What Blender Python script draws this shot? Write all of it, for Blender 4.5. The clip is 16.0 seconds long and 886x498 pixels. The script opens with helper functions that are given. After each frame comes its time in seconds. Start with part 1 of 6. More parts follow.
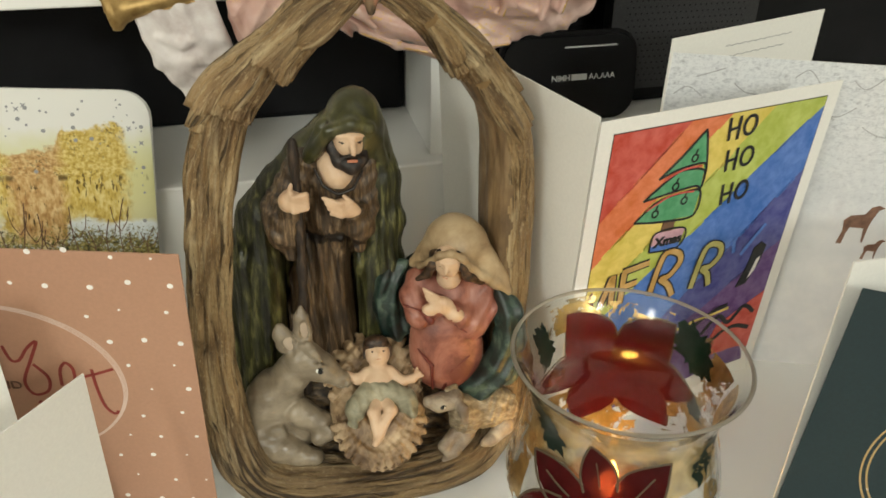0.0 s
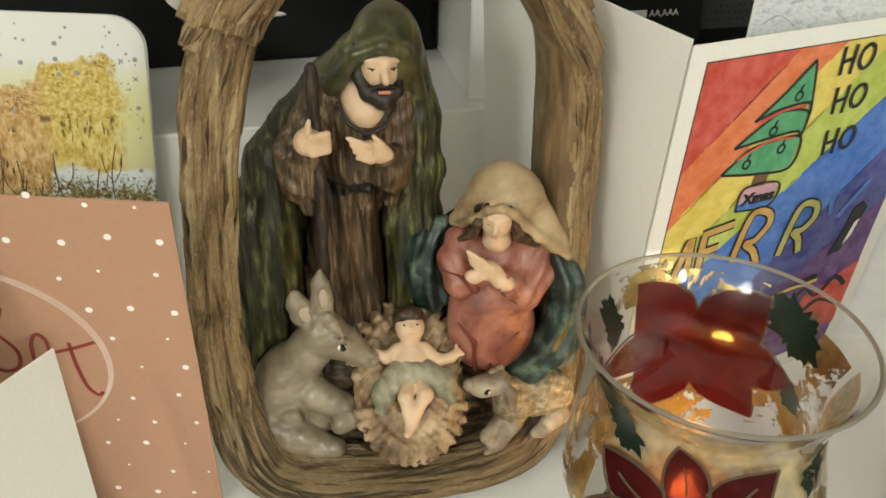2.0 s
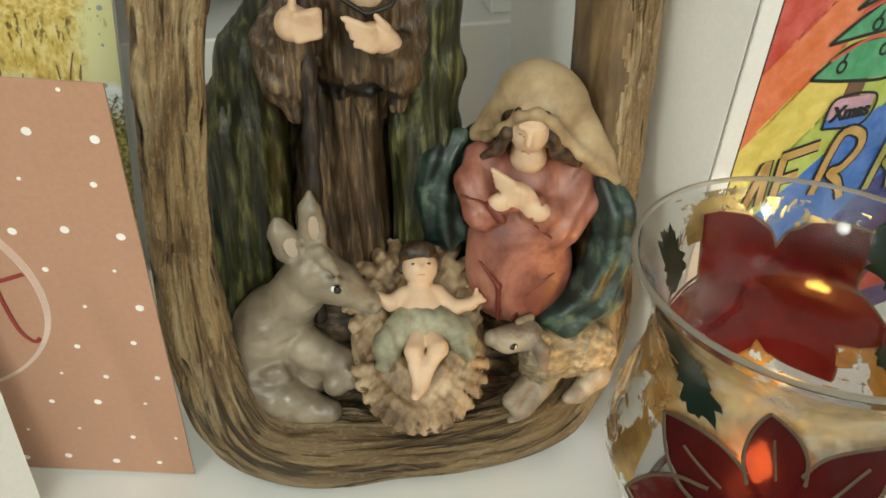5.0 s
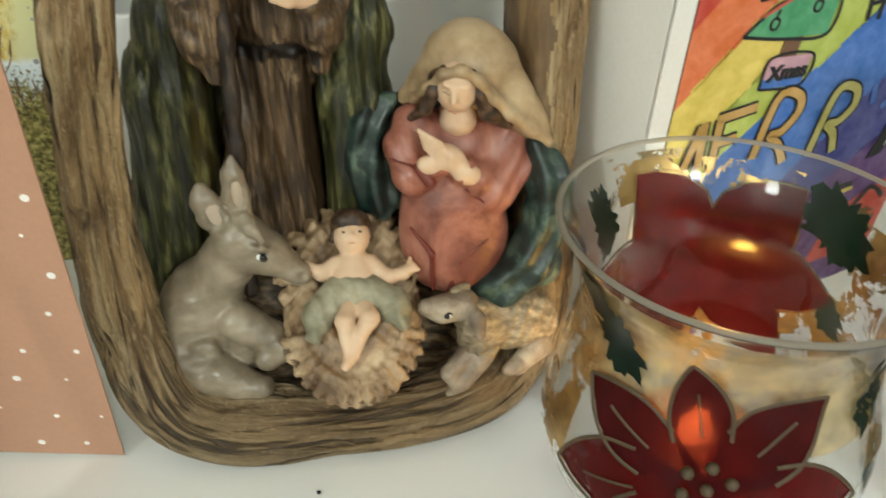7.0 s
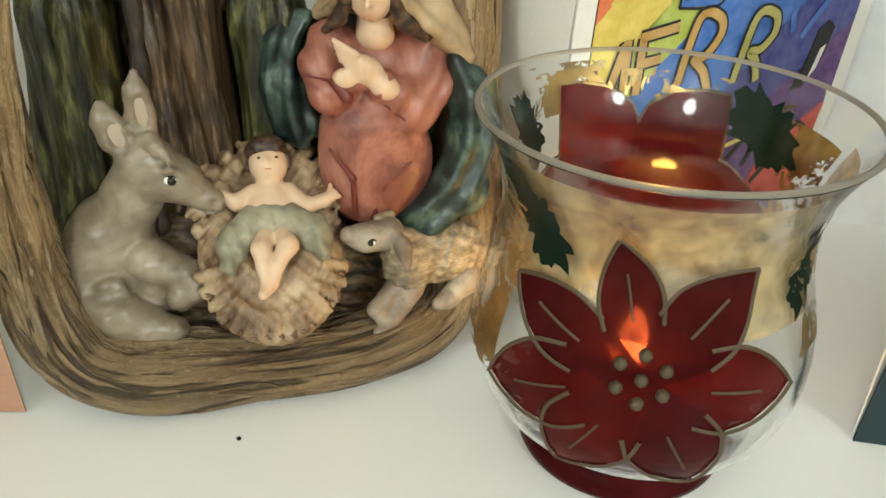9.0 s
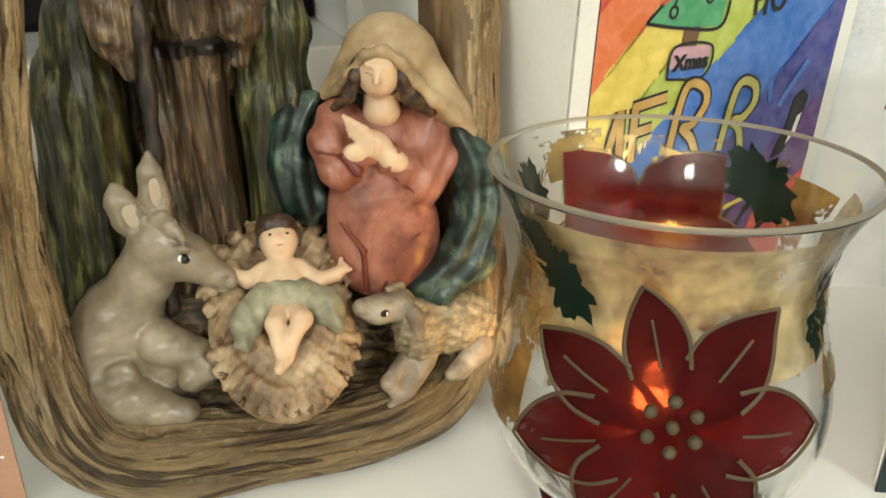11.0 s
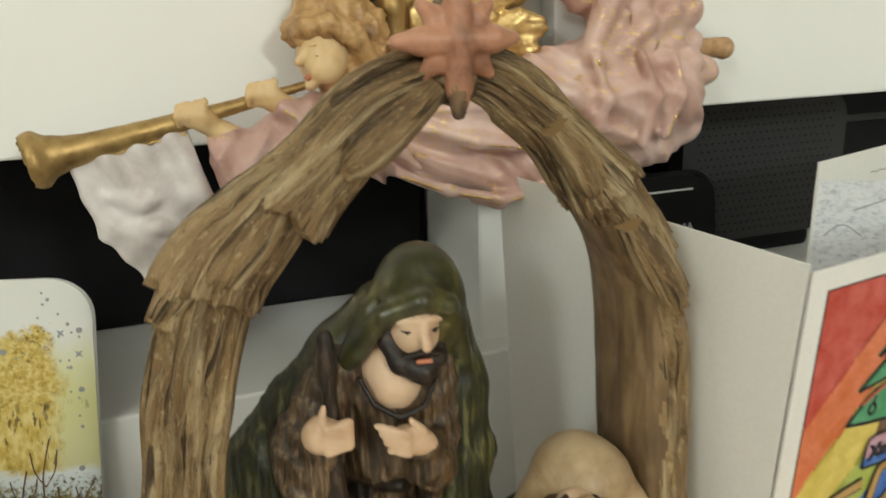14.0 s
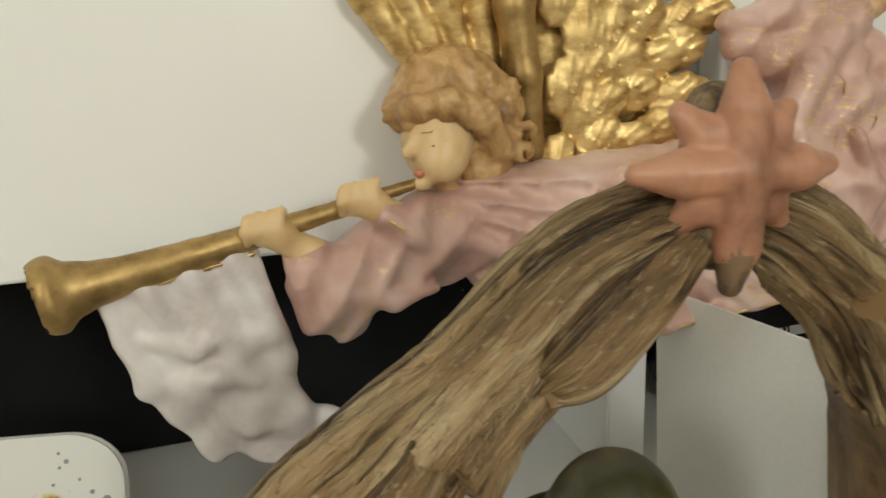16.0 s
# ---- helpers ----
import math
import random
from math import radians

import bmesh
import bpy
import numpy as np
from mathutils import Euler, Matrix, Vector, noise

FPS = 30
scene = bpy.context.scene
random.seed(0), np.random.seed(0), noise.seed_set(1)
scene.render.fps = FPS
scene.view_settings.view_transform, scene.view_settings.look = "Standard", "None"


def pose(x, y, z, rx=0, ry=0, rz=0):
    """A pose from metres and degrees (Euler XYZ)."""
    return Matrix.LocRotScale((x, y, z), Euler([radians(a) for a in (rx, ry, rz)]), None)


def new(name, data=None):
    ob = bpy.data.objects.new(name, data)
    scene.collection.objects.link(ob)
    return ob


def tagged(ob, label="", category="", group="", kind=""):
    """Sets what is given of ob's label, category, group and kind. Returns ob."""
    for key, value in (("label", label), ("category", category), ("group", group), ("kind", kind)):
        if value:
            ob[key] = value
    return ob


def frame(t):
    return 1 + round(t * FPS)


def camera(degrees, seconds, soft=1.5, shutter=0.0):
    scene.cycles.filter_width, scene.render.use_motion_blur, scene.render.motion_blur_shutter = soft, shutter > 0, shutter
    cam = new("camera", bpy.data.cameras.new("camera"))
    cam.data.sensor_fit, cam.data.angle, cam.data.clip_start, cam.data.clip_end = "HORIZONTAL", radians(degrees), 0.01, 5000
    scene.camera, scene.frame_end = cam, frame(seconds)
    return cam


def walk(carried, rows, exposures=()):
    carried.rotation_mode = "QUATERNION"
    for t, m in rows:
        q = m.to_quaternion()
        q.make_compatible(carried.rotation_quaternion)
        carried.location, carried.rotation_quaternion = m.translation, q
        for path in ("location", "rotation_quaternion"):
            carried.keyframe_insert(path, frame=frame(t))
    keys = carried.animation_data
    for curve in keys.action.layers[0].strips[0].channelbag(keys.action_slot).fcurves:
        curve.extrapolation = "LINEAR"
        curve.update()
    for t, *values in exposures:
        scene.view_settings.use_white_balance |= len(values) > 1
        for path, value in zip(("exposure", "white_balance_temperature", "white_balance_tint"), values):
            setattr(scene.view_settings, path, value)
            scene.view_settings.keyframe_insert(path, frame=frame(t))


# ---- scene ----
cam = camera(57.8, 16.0, 1.6, 0.5)
METRES, EYE, TILT, LEAN, TURN = 0.40, 0.275, -30.0, -1.0, 0.0
ROWS = [
    (0.0, 0.0, 0.0, 0.0, -0.0, 0.0, 0.0),
    (0.5, -0.0092, 0.0341, -0.0051, 0.29, -0.36, -0.21),
    (1.0, -0.0169, 0.0611, -0.0046, 0.61, -0.66, -0.35),
    (1.5, -0.0187, 0.0986, -0.0114, 0.92, -1.33, -0.4),
    (2.0, -0.0259, 0.1363, -0.0142, 1.22, -2.08, -0.61),
    (2.5, -0.0288, 0.1685, -0.0198, 1.46, -2.89, -0.76),
    (3.0, -0.033, 0.1968, -0.0292, 1.89, -3.27, -1.13),
    (3.5, -0.0392, 0.2213, -0.0443, 1.88, -3.45, -1.28),
    (4.0, -0.0372, 0.2471, -0.0542, 1.95, -3.91, -1.23),
    (6.5, -0.021, 0.2755, -0.0653, 1.61, -3.96, -0.71),
    (7.0, 0.0053, 0.2801, -0.086, 0.95, -3.42, -0.48),
    (7.5, 0.023, 0.2786, -0.1175, -0.01, -2.92, 0.06),
    (8.0, 0.0248, 0.2849, -0.1461, -0.78, -2.14, 0.52),
    (8.5, 0.0255, 0.2963, -0.1579, -1.84, -1.6, 0.72),
    (11.0, -0.0065, 0.2986, -0.1903, -4.69, 6.7, 3.87),
    (11.5, -0.0046, 0.2583, -0.1498, -4.69, 8.45, 4.15),
    (12.0, -0.0117, 0.2343, -0.1181, -4.25, 10.17, 4.62),
    (12.5, -0.0223, 0.2276, -0.085, -3.67, 11.35, 4.9),
    (13.0, -0.0502, 0.2307, -0.0496, -3.58, 12.21, 4.76),
    (13.5, -0.0743, 0.258, -0.0042, -2.95, 12.75, 4.46),
    (14.0, -0.0946, 0.2907, 0.0405, -2.22, 13.05, 4.17),
    (14.5, -0.1186, 0.3325, 0.0768, -1.86, 13.0, 3.88),
    (15.0, -0.1376, 0.3894, 0.1195, -1.41, 12.93, 3.51),
    (15.5, -0.1365, 0.418, 0.1459, -0.572, 15.1, 3.604),
    (16.0, -0.1515, 0.4321, 0.1515, -0.19, 15.015, 3.383),
]
walk(cam, [(t, pose(0, 0, EYE, TILT, LEAN, TURN) @ pose(METRES * x, METRES * y, METRES * z, 90 + pitch, roll, yaw)) for t, x, y, z, yaw, pitch, roll in ROWS],
     [(0.0, -0.08, 6520, 9), (1.5, 0.06, 6480, 8), (3.5, 0.04, 6300, 7), (6.5, 0.06, 6050, 5), (8.5, 0.20, 6020, 4), (11.0, 0.32, 6380, 6), (12.0, 0.18, 6080, 4), (13.5, -0.12, 6200, 6), (15.0, -0.28, 6480, 9), (16.0, -0.33, 6500, 9)])

# ---- world, light ----
world = bpy.data.worlds.new("room_light")
scene.world = world
world.use_nodes = True
world.node_tree.nodes["Background"].inputs[0].default_value = (1.0, 0.95, 0.85, 1)
world.node_tree.nodes["Background"].inputs[1].default_value = 0.02


def room_lamp(name, at, radius, watts, colour):
    data = bpy.data.lights.new(name, "POINT")
    data.shadow_soft_size, data.energy, data.color = radius, watts, colour
    ob = new(name, data)
    ob.location = at
    return ob


WARM = (0.97, 1.0, 0.92)
room_lamp("room_light_main", (0.85, -1.50, 0.88), 0.13, 45.0, WARM)
room_lamp("room_light_far", (-1.10, -1.65, 1.02), 0.18, 47.0, WARM)



# ---- materials ----
class Nodes:
    """A short way of writing a node material."""

    def __init__(self, name, rough=0.6, metal=0.0):
        self.m = bpy.data.materials.new(name)
        self.m.use_nodes = True
        self.t = self.m.node_tree
        self.b = self.t.nodes["Principled BSDF"]
        self.b.inputs["Roughness"].default_value = rough
        self.b.inputs["Metallic"].default_value = metal
        self.co = self.t.nodes.new("ShaderNodeTexCoord").outputs["Object"]

    def link(self, a, b):
        self.t.links.new(a, b)

    def mapped(self, scale, rot=(0, 0, 0), source=None, loc=(0, 0, 0)):
        n = self.t.nodes.new("ShaderNodeMapping")
        n.inputs["Scale"].default_value = scale
        n.inputs["Rotation"].default_value = [radians(a) for a in rot]
        n.inputs["Location"].default_value = loc
        self.link(source or self.co, n.inputs["Vector"])
        return n.outputs[0]

    def noise(self, scale, detail=4, rough=0.6, vec=None, distortion=0.0):
        n = self.t.nodes.new("ShaderNodeTexNoise")
        n.inputs["Scale"].default_value, n.inputs["Detail"].default_value = scale, detail
        n.inputs["Roughness"].default_value, n.inputs["Distortion"].default_value = rough, distortion
        self.link(vec or self.co, n.inputs["Vector"])
        return n.outputs["Fac"]

    def voronoi(self, scale, vec=None, feature="F1"):
        n = self.t.nodes.new("ShaderNodeTexVoronoi")
        n.feature = feature
        n.inputs["Scale"].default_value = scale
        self.link(vec or self.co, n.inputs["Vector"])
        return n.outputs["Distance"]

    def ramp(self, fac, *stops):
        n = self.t.nodes.new("ShaderNodeValToRGB")
        e = n.color_ramp.elements
        while len(e) < len(stops):
            e.new(0.5)
        for k, (p, c) in enumerate(stops):
            e[k].position = p
            e[k].color = (*c, 1) if len(c) == 3 else c
        self.link(fac, n.inputs[0])
        return n.outputs[0]

    def mix(self, fac, a, b, mode="MIX"):
        n = self.t.nodes.new("ShaderNodeMix")
        n.data_type, n.blend_type = "RGBA", mode
        for sock, v in ((n.inputs[0], fac), (n.inputs[6], a), (n.inputs[7], b)):
            if hasattr(v, "is_linked"):
                self.link(v, sock)
            elif sock.type == "VALUE":
                sock.default_value = v
            else:
                sock.default_value = (*v, 1)
        return n.outputs[2]

    def math(self, op, a, b=0.0):
        n = self.t.nodes.new("ShaderNodeMath")
        n.operation = op
        for sock, v in ((n.inputs[0], a), (n.inputs[1], b)):
            if hasattr(v, "is_linked"):
                self.link(v, sock)
            else:
                sock.default_value = v
        return n.outputs[0]

    def axis(self, k, source=None):
        n = self.t.nodes.new("ShaderNodeSeparateXYZ")
        self.link(source or self.co, n.inputs[0])
        return n.outputs[k]

    def colour(self, v):
        if hasattr(v, "is_linked"):
            self.link(v, self.b.inputs["Base Color"])
        else:
            self.b.inputs["Base Color"].default_value = (*v, 1)
        return self

    def bump(self, height, strength=0.4, distance=0.0006):
        n = self.t.nodes.new("ShaderNodeBump")
        n.inputs["Strength"].default_value, n.inputs["Distance"].default_value = strength, distance
        self.link(height, n.inputs["Height"])
        self.link(n.outputs[0], self.b.inputs["Normal"])
        return self

    def rough(self, v):
        self.link(v, self.b.inputs["Roughness"])
        return self


def painted(name, dark, mid, light, grain=(1, 1, 1), scale=300, rough=0.5, strength=0.5, coat=0.0, lo=0.39, hi=0.62, wash=0.4):
    """Hand-painted resin: a dark wash, a body colour and dry-brushed streaks that follow the grain."""
    n = Nodes(name, rough)
    g = n.noise(scale, 5, 0.62, n.mapped(grain), 0.4)
    big = n.noise(45, 3, 0.5)
    c = n.ramp(g, (lo, dark), ((lo + hi) / 2, mid), (hi, light))
    c = n.mix(n.ramp(big, (0.46, (0, 0, 0)), (0.62, (1, 1, 1))), c, n.mix(wash, c, dark), "MIX")
    n.colour(c).bump(g, strength, 0.0008)
    n.rough(n.ramp(n.noise(90, 2), (0.3, (rough - 0.1,) * 3), (0.7, (rough + 0.12,) * 3)))
    n.b.inputs["Coat Weight"].default_value = coat
    n.b.inputs["Coat Roughness"].default_value = 0.3
    return n.m


def plain(name, colour, rough=0.6, metal=0.0, var=0.06, scale=60, strength=0.08):
    n = Nodes(name, rough, metal)
    g = n.noise(scale, 4, 0.6)
    n.colour(n.mix(n.ramp(g, (0.3, (0, 0, 0)), (0.7, (1, 1, 1))), [c * (1 - var) for c in colour], [min(1, c * (1 + var)) for c in colour]))
    n.bump(n.noise(scale * 9, 3), strength, 0.0003)
    return n.m


def card_stock(name, colour, rough=0.55, fibre=0.03):
    n = Nodes(name, rough)
    g = n.noise(700, 3, 0.7)
    b = n.noise(18, 3, 0.5)
    c = n.mix(n.ramp(g, (0.3, (0, 0, 0)), (0.7, (1, 1, 1))), [v * (1 - fibre) for v in colour], [min(1, v * (1 + fibre)) for v in colour])
    n.colour(n.mix(n.math("MULTIPLY", b, 0.12), c, [v * 0.85 for v in colour])).bump(g, 0.12, 0.0002)
    return n.m


def brushed(name, colour, streak=(1, 1, 1), rough=0.6, fade=0.35):
    """Felt-pen or watercolour fill with uneven streaks."""
    n = Nodes(name, rough)
    g = n.noise(160, 4, 0.65, n.mapped(streak), 0.3)
    b = n.noise(40, 3, 0.6)
    light = [v + (1 - v) * fade * 0.22 for v in colour]
    n.colour(n.mix(n.ramp(n.math("ADD", n.math("MULTIPLY", g, 0.6), n.math("MULTIPLY", b, 0.4)), (0.38, (0, 0, 0)), (0.62, (1, 1, 1))), [v * 0.8 for v in colour], light))
    return n.m


def bark_material(name):
    """Painted bark: brown body in patches, gashes along the grain, pale dry-brushed ridges."""
    n = Nodes(name, 0.55)
    uv = n.t.nodes.new("ShaderNodeUVMap").outputs[0]
    patch = n.noise(1.0, 4, 0.55, n.mapped((3.5, 13, 1), source=uv), 0.5)
    ridge = n.noise(1.0, 5, 0.62, n.mapped((11, 9, 1), source=uv, loc=(1, 4, 0)), 1.2)
    fibre = n.noise(1.0, 5, 0.65, n.mapped((34, 14, 1), source=uv, loc=(5, 2, 0)), 0.8)
    gash = n.noise(1.0, 4, 0.55, n.mapped((15, 10, 1), source=uv, loc=(3, 7, 0)), 1.5)
    # foot: the arch's lowest stretch, more gashed and mixed towards dark brown
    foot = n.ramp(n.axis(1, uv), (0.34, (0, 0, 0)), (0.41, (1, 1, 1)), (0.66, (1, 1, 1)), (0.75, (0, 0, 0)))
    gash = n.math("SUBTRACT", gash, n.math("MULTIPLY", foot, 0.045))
    grit = n.noise(1.0, 4, 0.7, n.mapped((70, 190, 1), source=uv), 0.6)
    cut = n.ramp(gash, (0.325, (1, 1, 1)), (0.355, (0.7, 0.7, 0.7)), (0.405, (0, 0, 0)))
    c = n.ramp(patch, (0.36, (0.195, 0.112, 0.045)), (0.48, (0.295, 0.185, 0.080)), (0.58, (0.375, 0.250, 0.115)), (0.68, (0.44, 0.31, 0.155)))
    c = n.mix(n.ramp(ridge, (0.34, (0.75, 0.75, 0.75)), (0.48, (0, 0, 0))), c, (0.095, 0.055, 0.023))
    c = n.mix(n.ramp(ridge, (0.53, (0, 0, 0)), (0.64, (0.8, 0.8, 0.8))), c, (0.50, 0.38, 0.215))
    c = n.mix(n.ramp(fibre, (0.30, (0.6, 0.6, 0.6)), (0.45, (0, 0, 0))), c, (0.085, 0.050, 0.022))
    c = n.mix(n.ramp(fibre, (0.56, (0, 0, 0)), (0.70, (0.5, 0.5, 0.5))), c, (0.46, 0.36, 0.225))
    c = n.mix(n.ramp(grit, (0.56, (0, 0, 0)), (0.64, (0.55, 0.55, 0.55))), c, (0.52, 0.40, 0.22))
    c = n.mix(n.ramp(grit, (0.34, (0.6, 0.6, 0.6)), (0.42, (0, 0, 0))), c, (0.075, 0.044, 0.018))
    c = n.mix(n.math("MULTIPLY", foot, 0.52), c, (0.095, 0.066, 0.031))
    crack = n.math("ABSOLUTE", n.math("SUBTRACT", n.noise(1.0, 3, 0.5, n.mapped((9, 5, 1), source=uv, loc=(8, 1, 0)), 0.5), 0.5))
    crack = n.math("MULTIPLY", n.ramp(crack, (0.0, (1, 1, 1)), (0.007, (0.6, 0.6, 0.6)), (0.016, (0, 0, 0))), n.ramp(n.noise(1.0, 2, 0.5, n.mapped((5, 14, 1), source=uv, loc=(2, 9, 0))), (0.50, (0, 0, 0)), (0.60, (1, 1, 1))))
    cut = n.math("MAXIMUM", cut, crack)
    c = n.mix(n.math("MULTIPLY", cut, 0.85), c, (0.036, 0.020, 0.008))
    height = n.math("SUBTRACT", n.math("ADD", n.math("MULTIPLY", ridge, 1.1), n.math("ADD", n.math("MULTIPLY", fibre, 0.45), n.math("MULTIPLY", grit, 0.35))), n.math("MULTIPLY", cut, 0.55))
    n.colour(c).bump(height, 1.0, 0.0028)
    return n.m


M = {}
M["white_paint"] = plain("white_laminate", (0.85, 0.84, 0.81), 0.32, 0, 0.02, 12, 0.05)
M["table"] = plain("white_table_laminate", (0.82, 0.81, 0.785), 0.30, 0, 0.02, 9, 0.04)
M["wall"] = plain("wall_paint", (0.50, 0.47, 0.42), 0.85, 0, 0.03, 5, 0.2)
M["floor"] = plain("floor_boards", (0.30, 0.20, 0.12), 0.5, 0, 0.2, 6, 0.2)
M["black_matt"] = plain("black_plastic", (0.006, 0.006, 0.007), 0.62, 0, 0.3, 40, 0.15)
M["black_gloss"] = plain("black_gloss_plastic", (0.008, 0.008, 0.009), 0.16, 0, 0.2, 30, 0.02)
M["black_matt"].node_tree.nodes["Principled BSDF"].inputs["Specular IOR Level"].default_value = 0.2
M["grille"] = plain("speaker_grille", (0.022, 0.022, 0.024), 0.6, 0, 0.3, 600, 0.6)
M["print_grey"] = plain("pale_print", (0.62, 0.62, 0.62), 0.6)
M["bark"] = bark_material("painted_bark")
M["earth"] = painted("painted_earth", (0.016, 0.010, 0.005), (0.080, 0.048, 0.021), (0.20, 0.13, 0.062), (0.8, 4.2, 3.2), 120, 0.55, 1.0)
# smooth brown inner bark; part of its darkness is shade put into the colour
M["bark_smooth_shaded"] = painted("smooth_bark_with_shade", (0.085, 0.050, 0.022), (0.185, 0.115, 0.054), (0.27, 0.18, 0.088), (3, 3, 0.5), 70, 0.5, 0.35, lo=0.32, hi=0.70)
M["bark_plain"] = painted("painted_bark_end", (0.07, 0.04, 0.018), (0.20, 0.13, 0.062), (0.36, 0.26, 0.15), (3, 3, 0.8), 120, 0.55, 0.8)
M["cloak"] = painted("green_cloak", (0.006, 0.006, 0.002), (0.034, 0.034, 0.010), (0.165, 0.155, 0.055), (4, 4, 0.7), 95, 0.40, 0.9, lo=0.36, hi=0.68)
M["hood"] = painted("green_hood", (0.018, 0.018, 0.006), (0.056, 0.053, 0.016), (0.15, 0.135, 0.046), (1.5, 1.5, 0.8), 75, 0.36, 0.15, 0.1, 0.33, 0.70, 0.3)
M["robe"] = painted("brown_robe", (0.020, 0.011, 0.005), (0.088, 0.052, 0.025), (0.26, 0.175, 0.098), (5.5, 5.5, 0.4), 110, 0.38, 0.8, lo=0.36, hi=0.70)
M["belt"] = plain("dark_belt", (0.010, 0.006, 0.004), 0.45)
M["skin"] = painted("painted_skin", (0.46, 0.28, 0.165), (0.62, 0.42, 0.27), (0.69, 0.50, 0.34), (1, 1, 1), 90, 0.42, 0.04, 0.0, 0.25, 0.7, 0.0)
M["lips"] = plain("painted_lips", (0.52, 0.19, 0.10), 0.4)
M["beard"] = painted("dark_beard", (0.008, 0.004, 0.003), (0.016, 0.009, 0.006), (0.045, 0.026, 0.016), (1, 1, 1), 500, 0.45, 0.4)
M["hair_brown"] = painted("brown_hair", (0.014, 0.008, 0.005), (0.055, 0.028, 0.014), (0.12, 0.066, 0.034), (1, 1, 1), 400, 0.45, 0.3)
M["staff"] = painted("staff_wood", (0.008, 0.005, 0.003), (0.022, 0.013, 0.008), (0.07, 0.042, 0.024), (4, 4, 0.5), 240, 0.5, 0.5)
M["veil"] = painted("beige_veil", (0.19, 0.12, 0.06), (0.38, 0.265, 0.145), (0.50, 0.375, 0.225), (1, 1, 1), 70, 0.45, 0.12, 0.0, 0.30, 0.66, 0.15)
M["dress_red"] = painted("rust_red_dress", (0.15, 0.042, 0.026), (0.300, 0.108, 0.070), (0.41, 0.180, 0.125), (1, 1, 0.7), 60, 0.42, 0.15, wash=0.25)
M["fold_red"] = plain("red_fold_wash", (0.14, 0.026, 0.016), 0.45)
M["mantle"] = painted("teal_mantle", (0.004, 0.009, 0.007), (0.012, 0.030, 0.023), (0.072, 0.105, 0.076), (1.0, 1.0, 1.0), 130, 0.4, 0.35, 0.2)
M["donkey"] = painted("grey_donkey", (0.112, 0.083, 0.052), (0.220, 0.174, 0.118), (0.37, 0.305, 0.22), (1, 1, 1), 55, 0.38, 0.12, 0.15, 0.30, 0.72, 0.25)
M["ear_pink"] = plain("ear_inside", (0.40, 0.315, 0.235), 0.5)
M["eye_white"] = plain("eye_white", (0.80, 0.80, 0.74), 0.25)
M["eye_black"] = plain("eye_black", (0.006, 0.006, 0.006), 0.2)
M["straw"] = painted("straw_manger", (0.10, 0.055, 0.024), (0.31, 0.205, 0.112), (0.50, 0.37, 0.225), (1, 1, 0.8), 90, 0.5, 0.3, 0.0, 0.34, 0.64, 0.2)
M["straw_gap_paint"] = plain("straw_recess_dark_paint", (0.115, 0.066, 0.032), 0.6)
M["cloth"] = painted("grey_green_cloth", (0.19, 0.175, 0.115), (0.31, 0.285, 0.195), (0.42, 0.37, 0.255), (1, 1, 1), 80, 0.5, 0.2)
M["sheep"] = painted("woolly_sheep", (0.12, 0.086, 0.050), (0.25, 0.195, 0.120), (0.44, 0.365, 0.25), (0.6, 1, 1.3), 420, 0.5, 0.6, lo=0.28, hi=0.72)
M["sheep_face"] = painted("sheep_face", (0.15, 0.11, 0.075), (0.26, 0.20, 0.14), (0.36, 0.30, 0.22), (1, 1, 1), 120, 0.45, 0.2)
M["star"] = painted("terracotta_star", (0.22, 0.095, 0.052), (0.47, 0.225, 0.135), (0.56, 0.30, 0.19), (1, 1, 1), 60, 0.42, 0.08, 0.0, 0.3, 0.7, 0.15)
M["star_tip"] = painted("dark_star_tip", (0.015, 0.010, 0.006), (0.07, 0.045, 0.025), (0.22, 0.14, 0.08), (1, 1, 1), 120, 0.5, 0.3)


def gold_material(name, base, dark, scale=140, rough=0.33, streak=(1, 1, 1), metal=0.85):
    n = Nodes(name, rough, metal)
    g = n.noise(scale, 4, 0.6, n.mapped(streak))
    n.colour(n.ramp(g, (0.30, dark), (0.62, base))).bump(g, 0.3, 0.0006)
    n.rough(n.ramp(n.noise(70, 2), (0.3, (rough - 0.08,) * 3), (0.7, (rough + 0.15,) * 3)))
    return n.m


def pearl_pink(name):
    n = Nodes(name, 0.45)
    g = n.noise(46, 4, 0.55, None, 0.5)
    fine = n.noise(420, 4, 0.7, n.mapped((1, 1, 2.2)))
    c = n.ramp(g, (0.30, (0.40, 0.215, 0.170)), (0.48, (0.57, 0.355, 0.295)), (0.66, (0.70, 0.51, 0.45)))
    gilt = n.math("MULTIPLY", n.ramp(fine, (0.54, (0, 0, 0)), (0.60, (1, 1, 1))), n.ramp(n.noise(38, 3), (0.50, (0, 0, 0)), (0.58, (1, 1, 1))))
    n.colour(n.mix(gilt, c, (0.72, 0.50, 0.21))).bump(g, 0.25, 0.001)
    n.link(n.math("MULTIPLY", gilt, 0.8), n.b.inputs["Metallic"])
    n.b.inputs["Coat Weight"].default_value, n.b.inputs["Coat Roughness"].default_value = 0.2, 0.35
    n.b.inputs["Sheen Weight"].default_value = 0.1
    return n.m


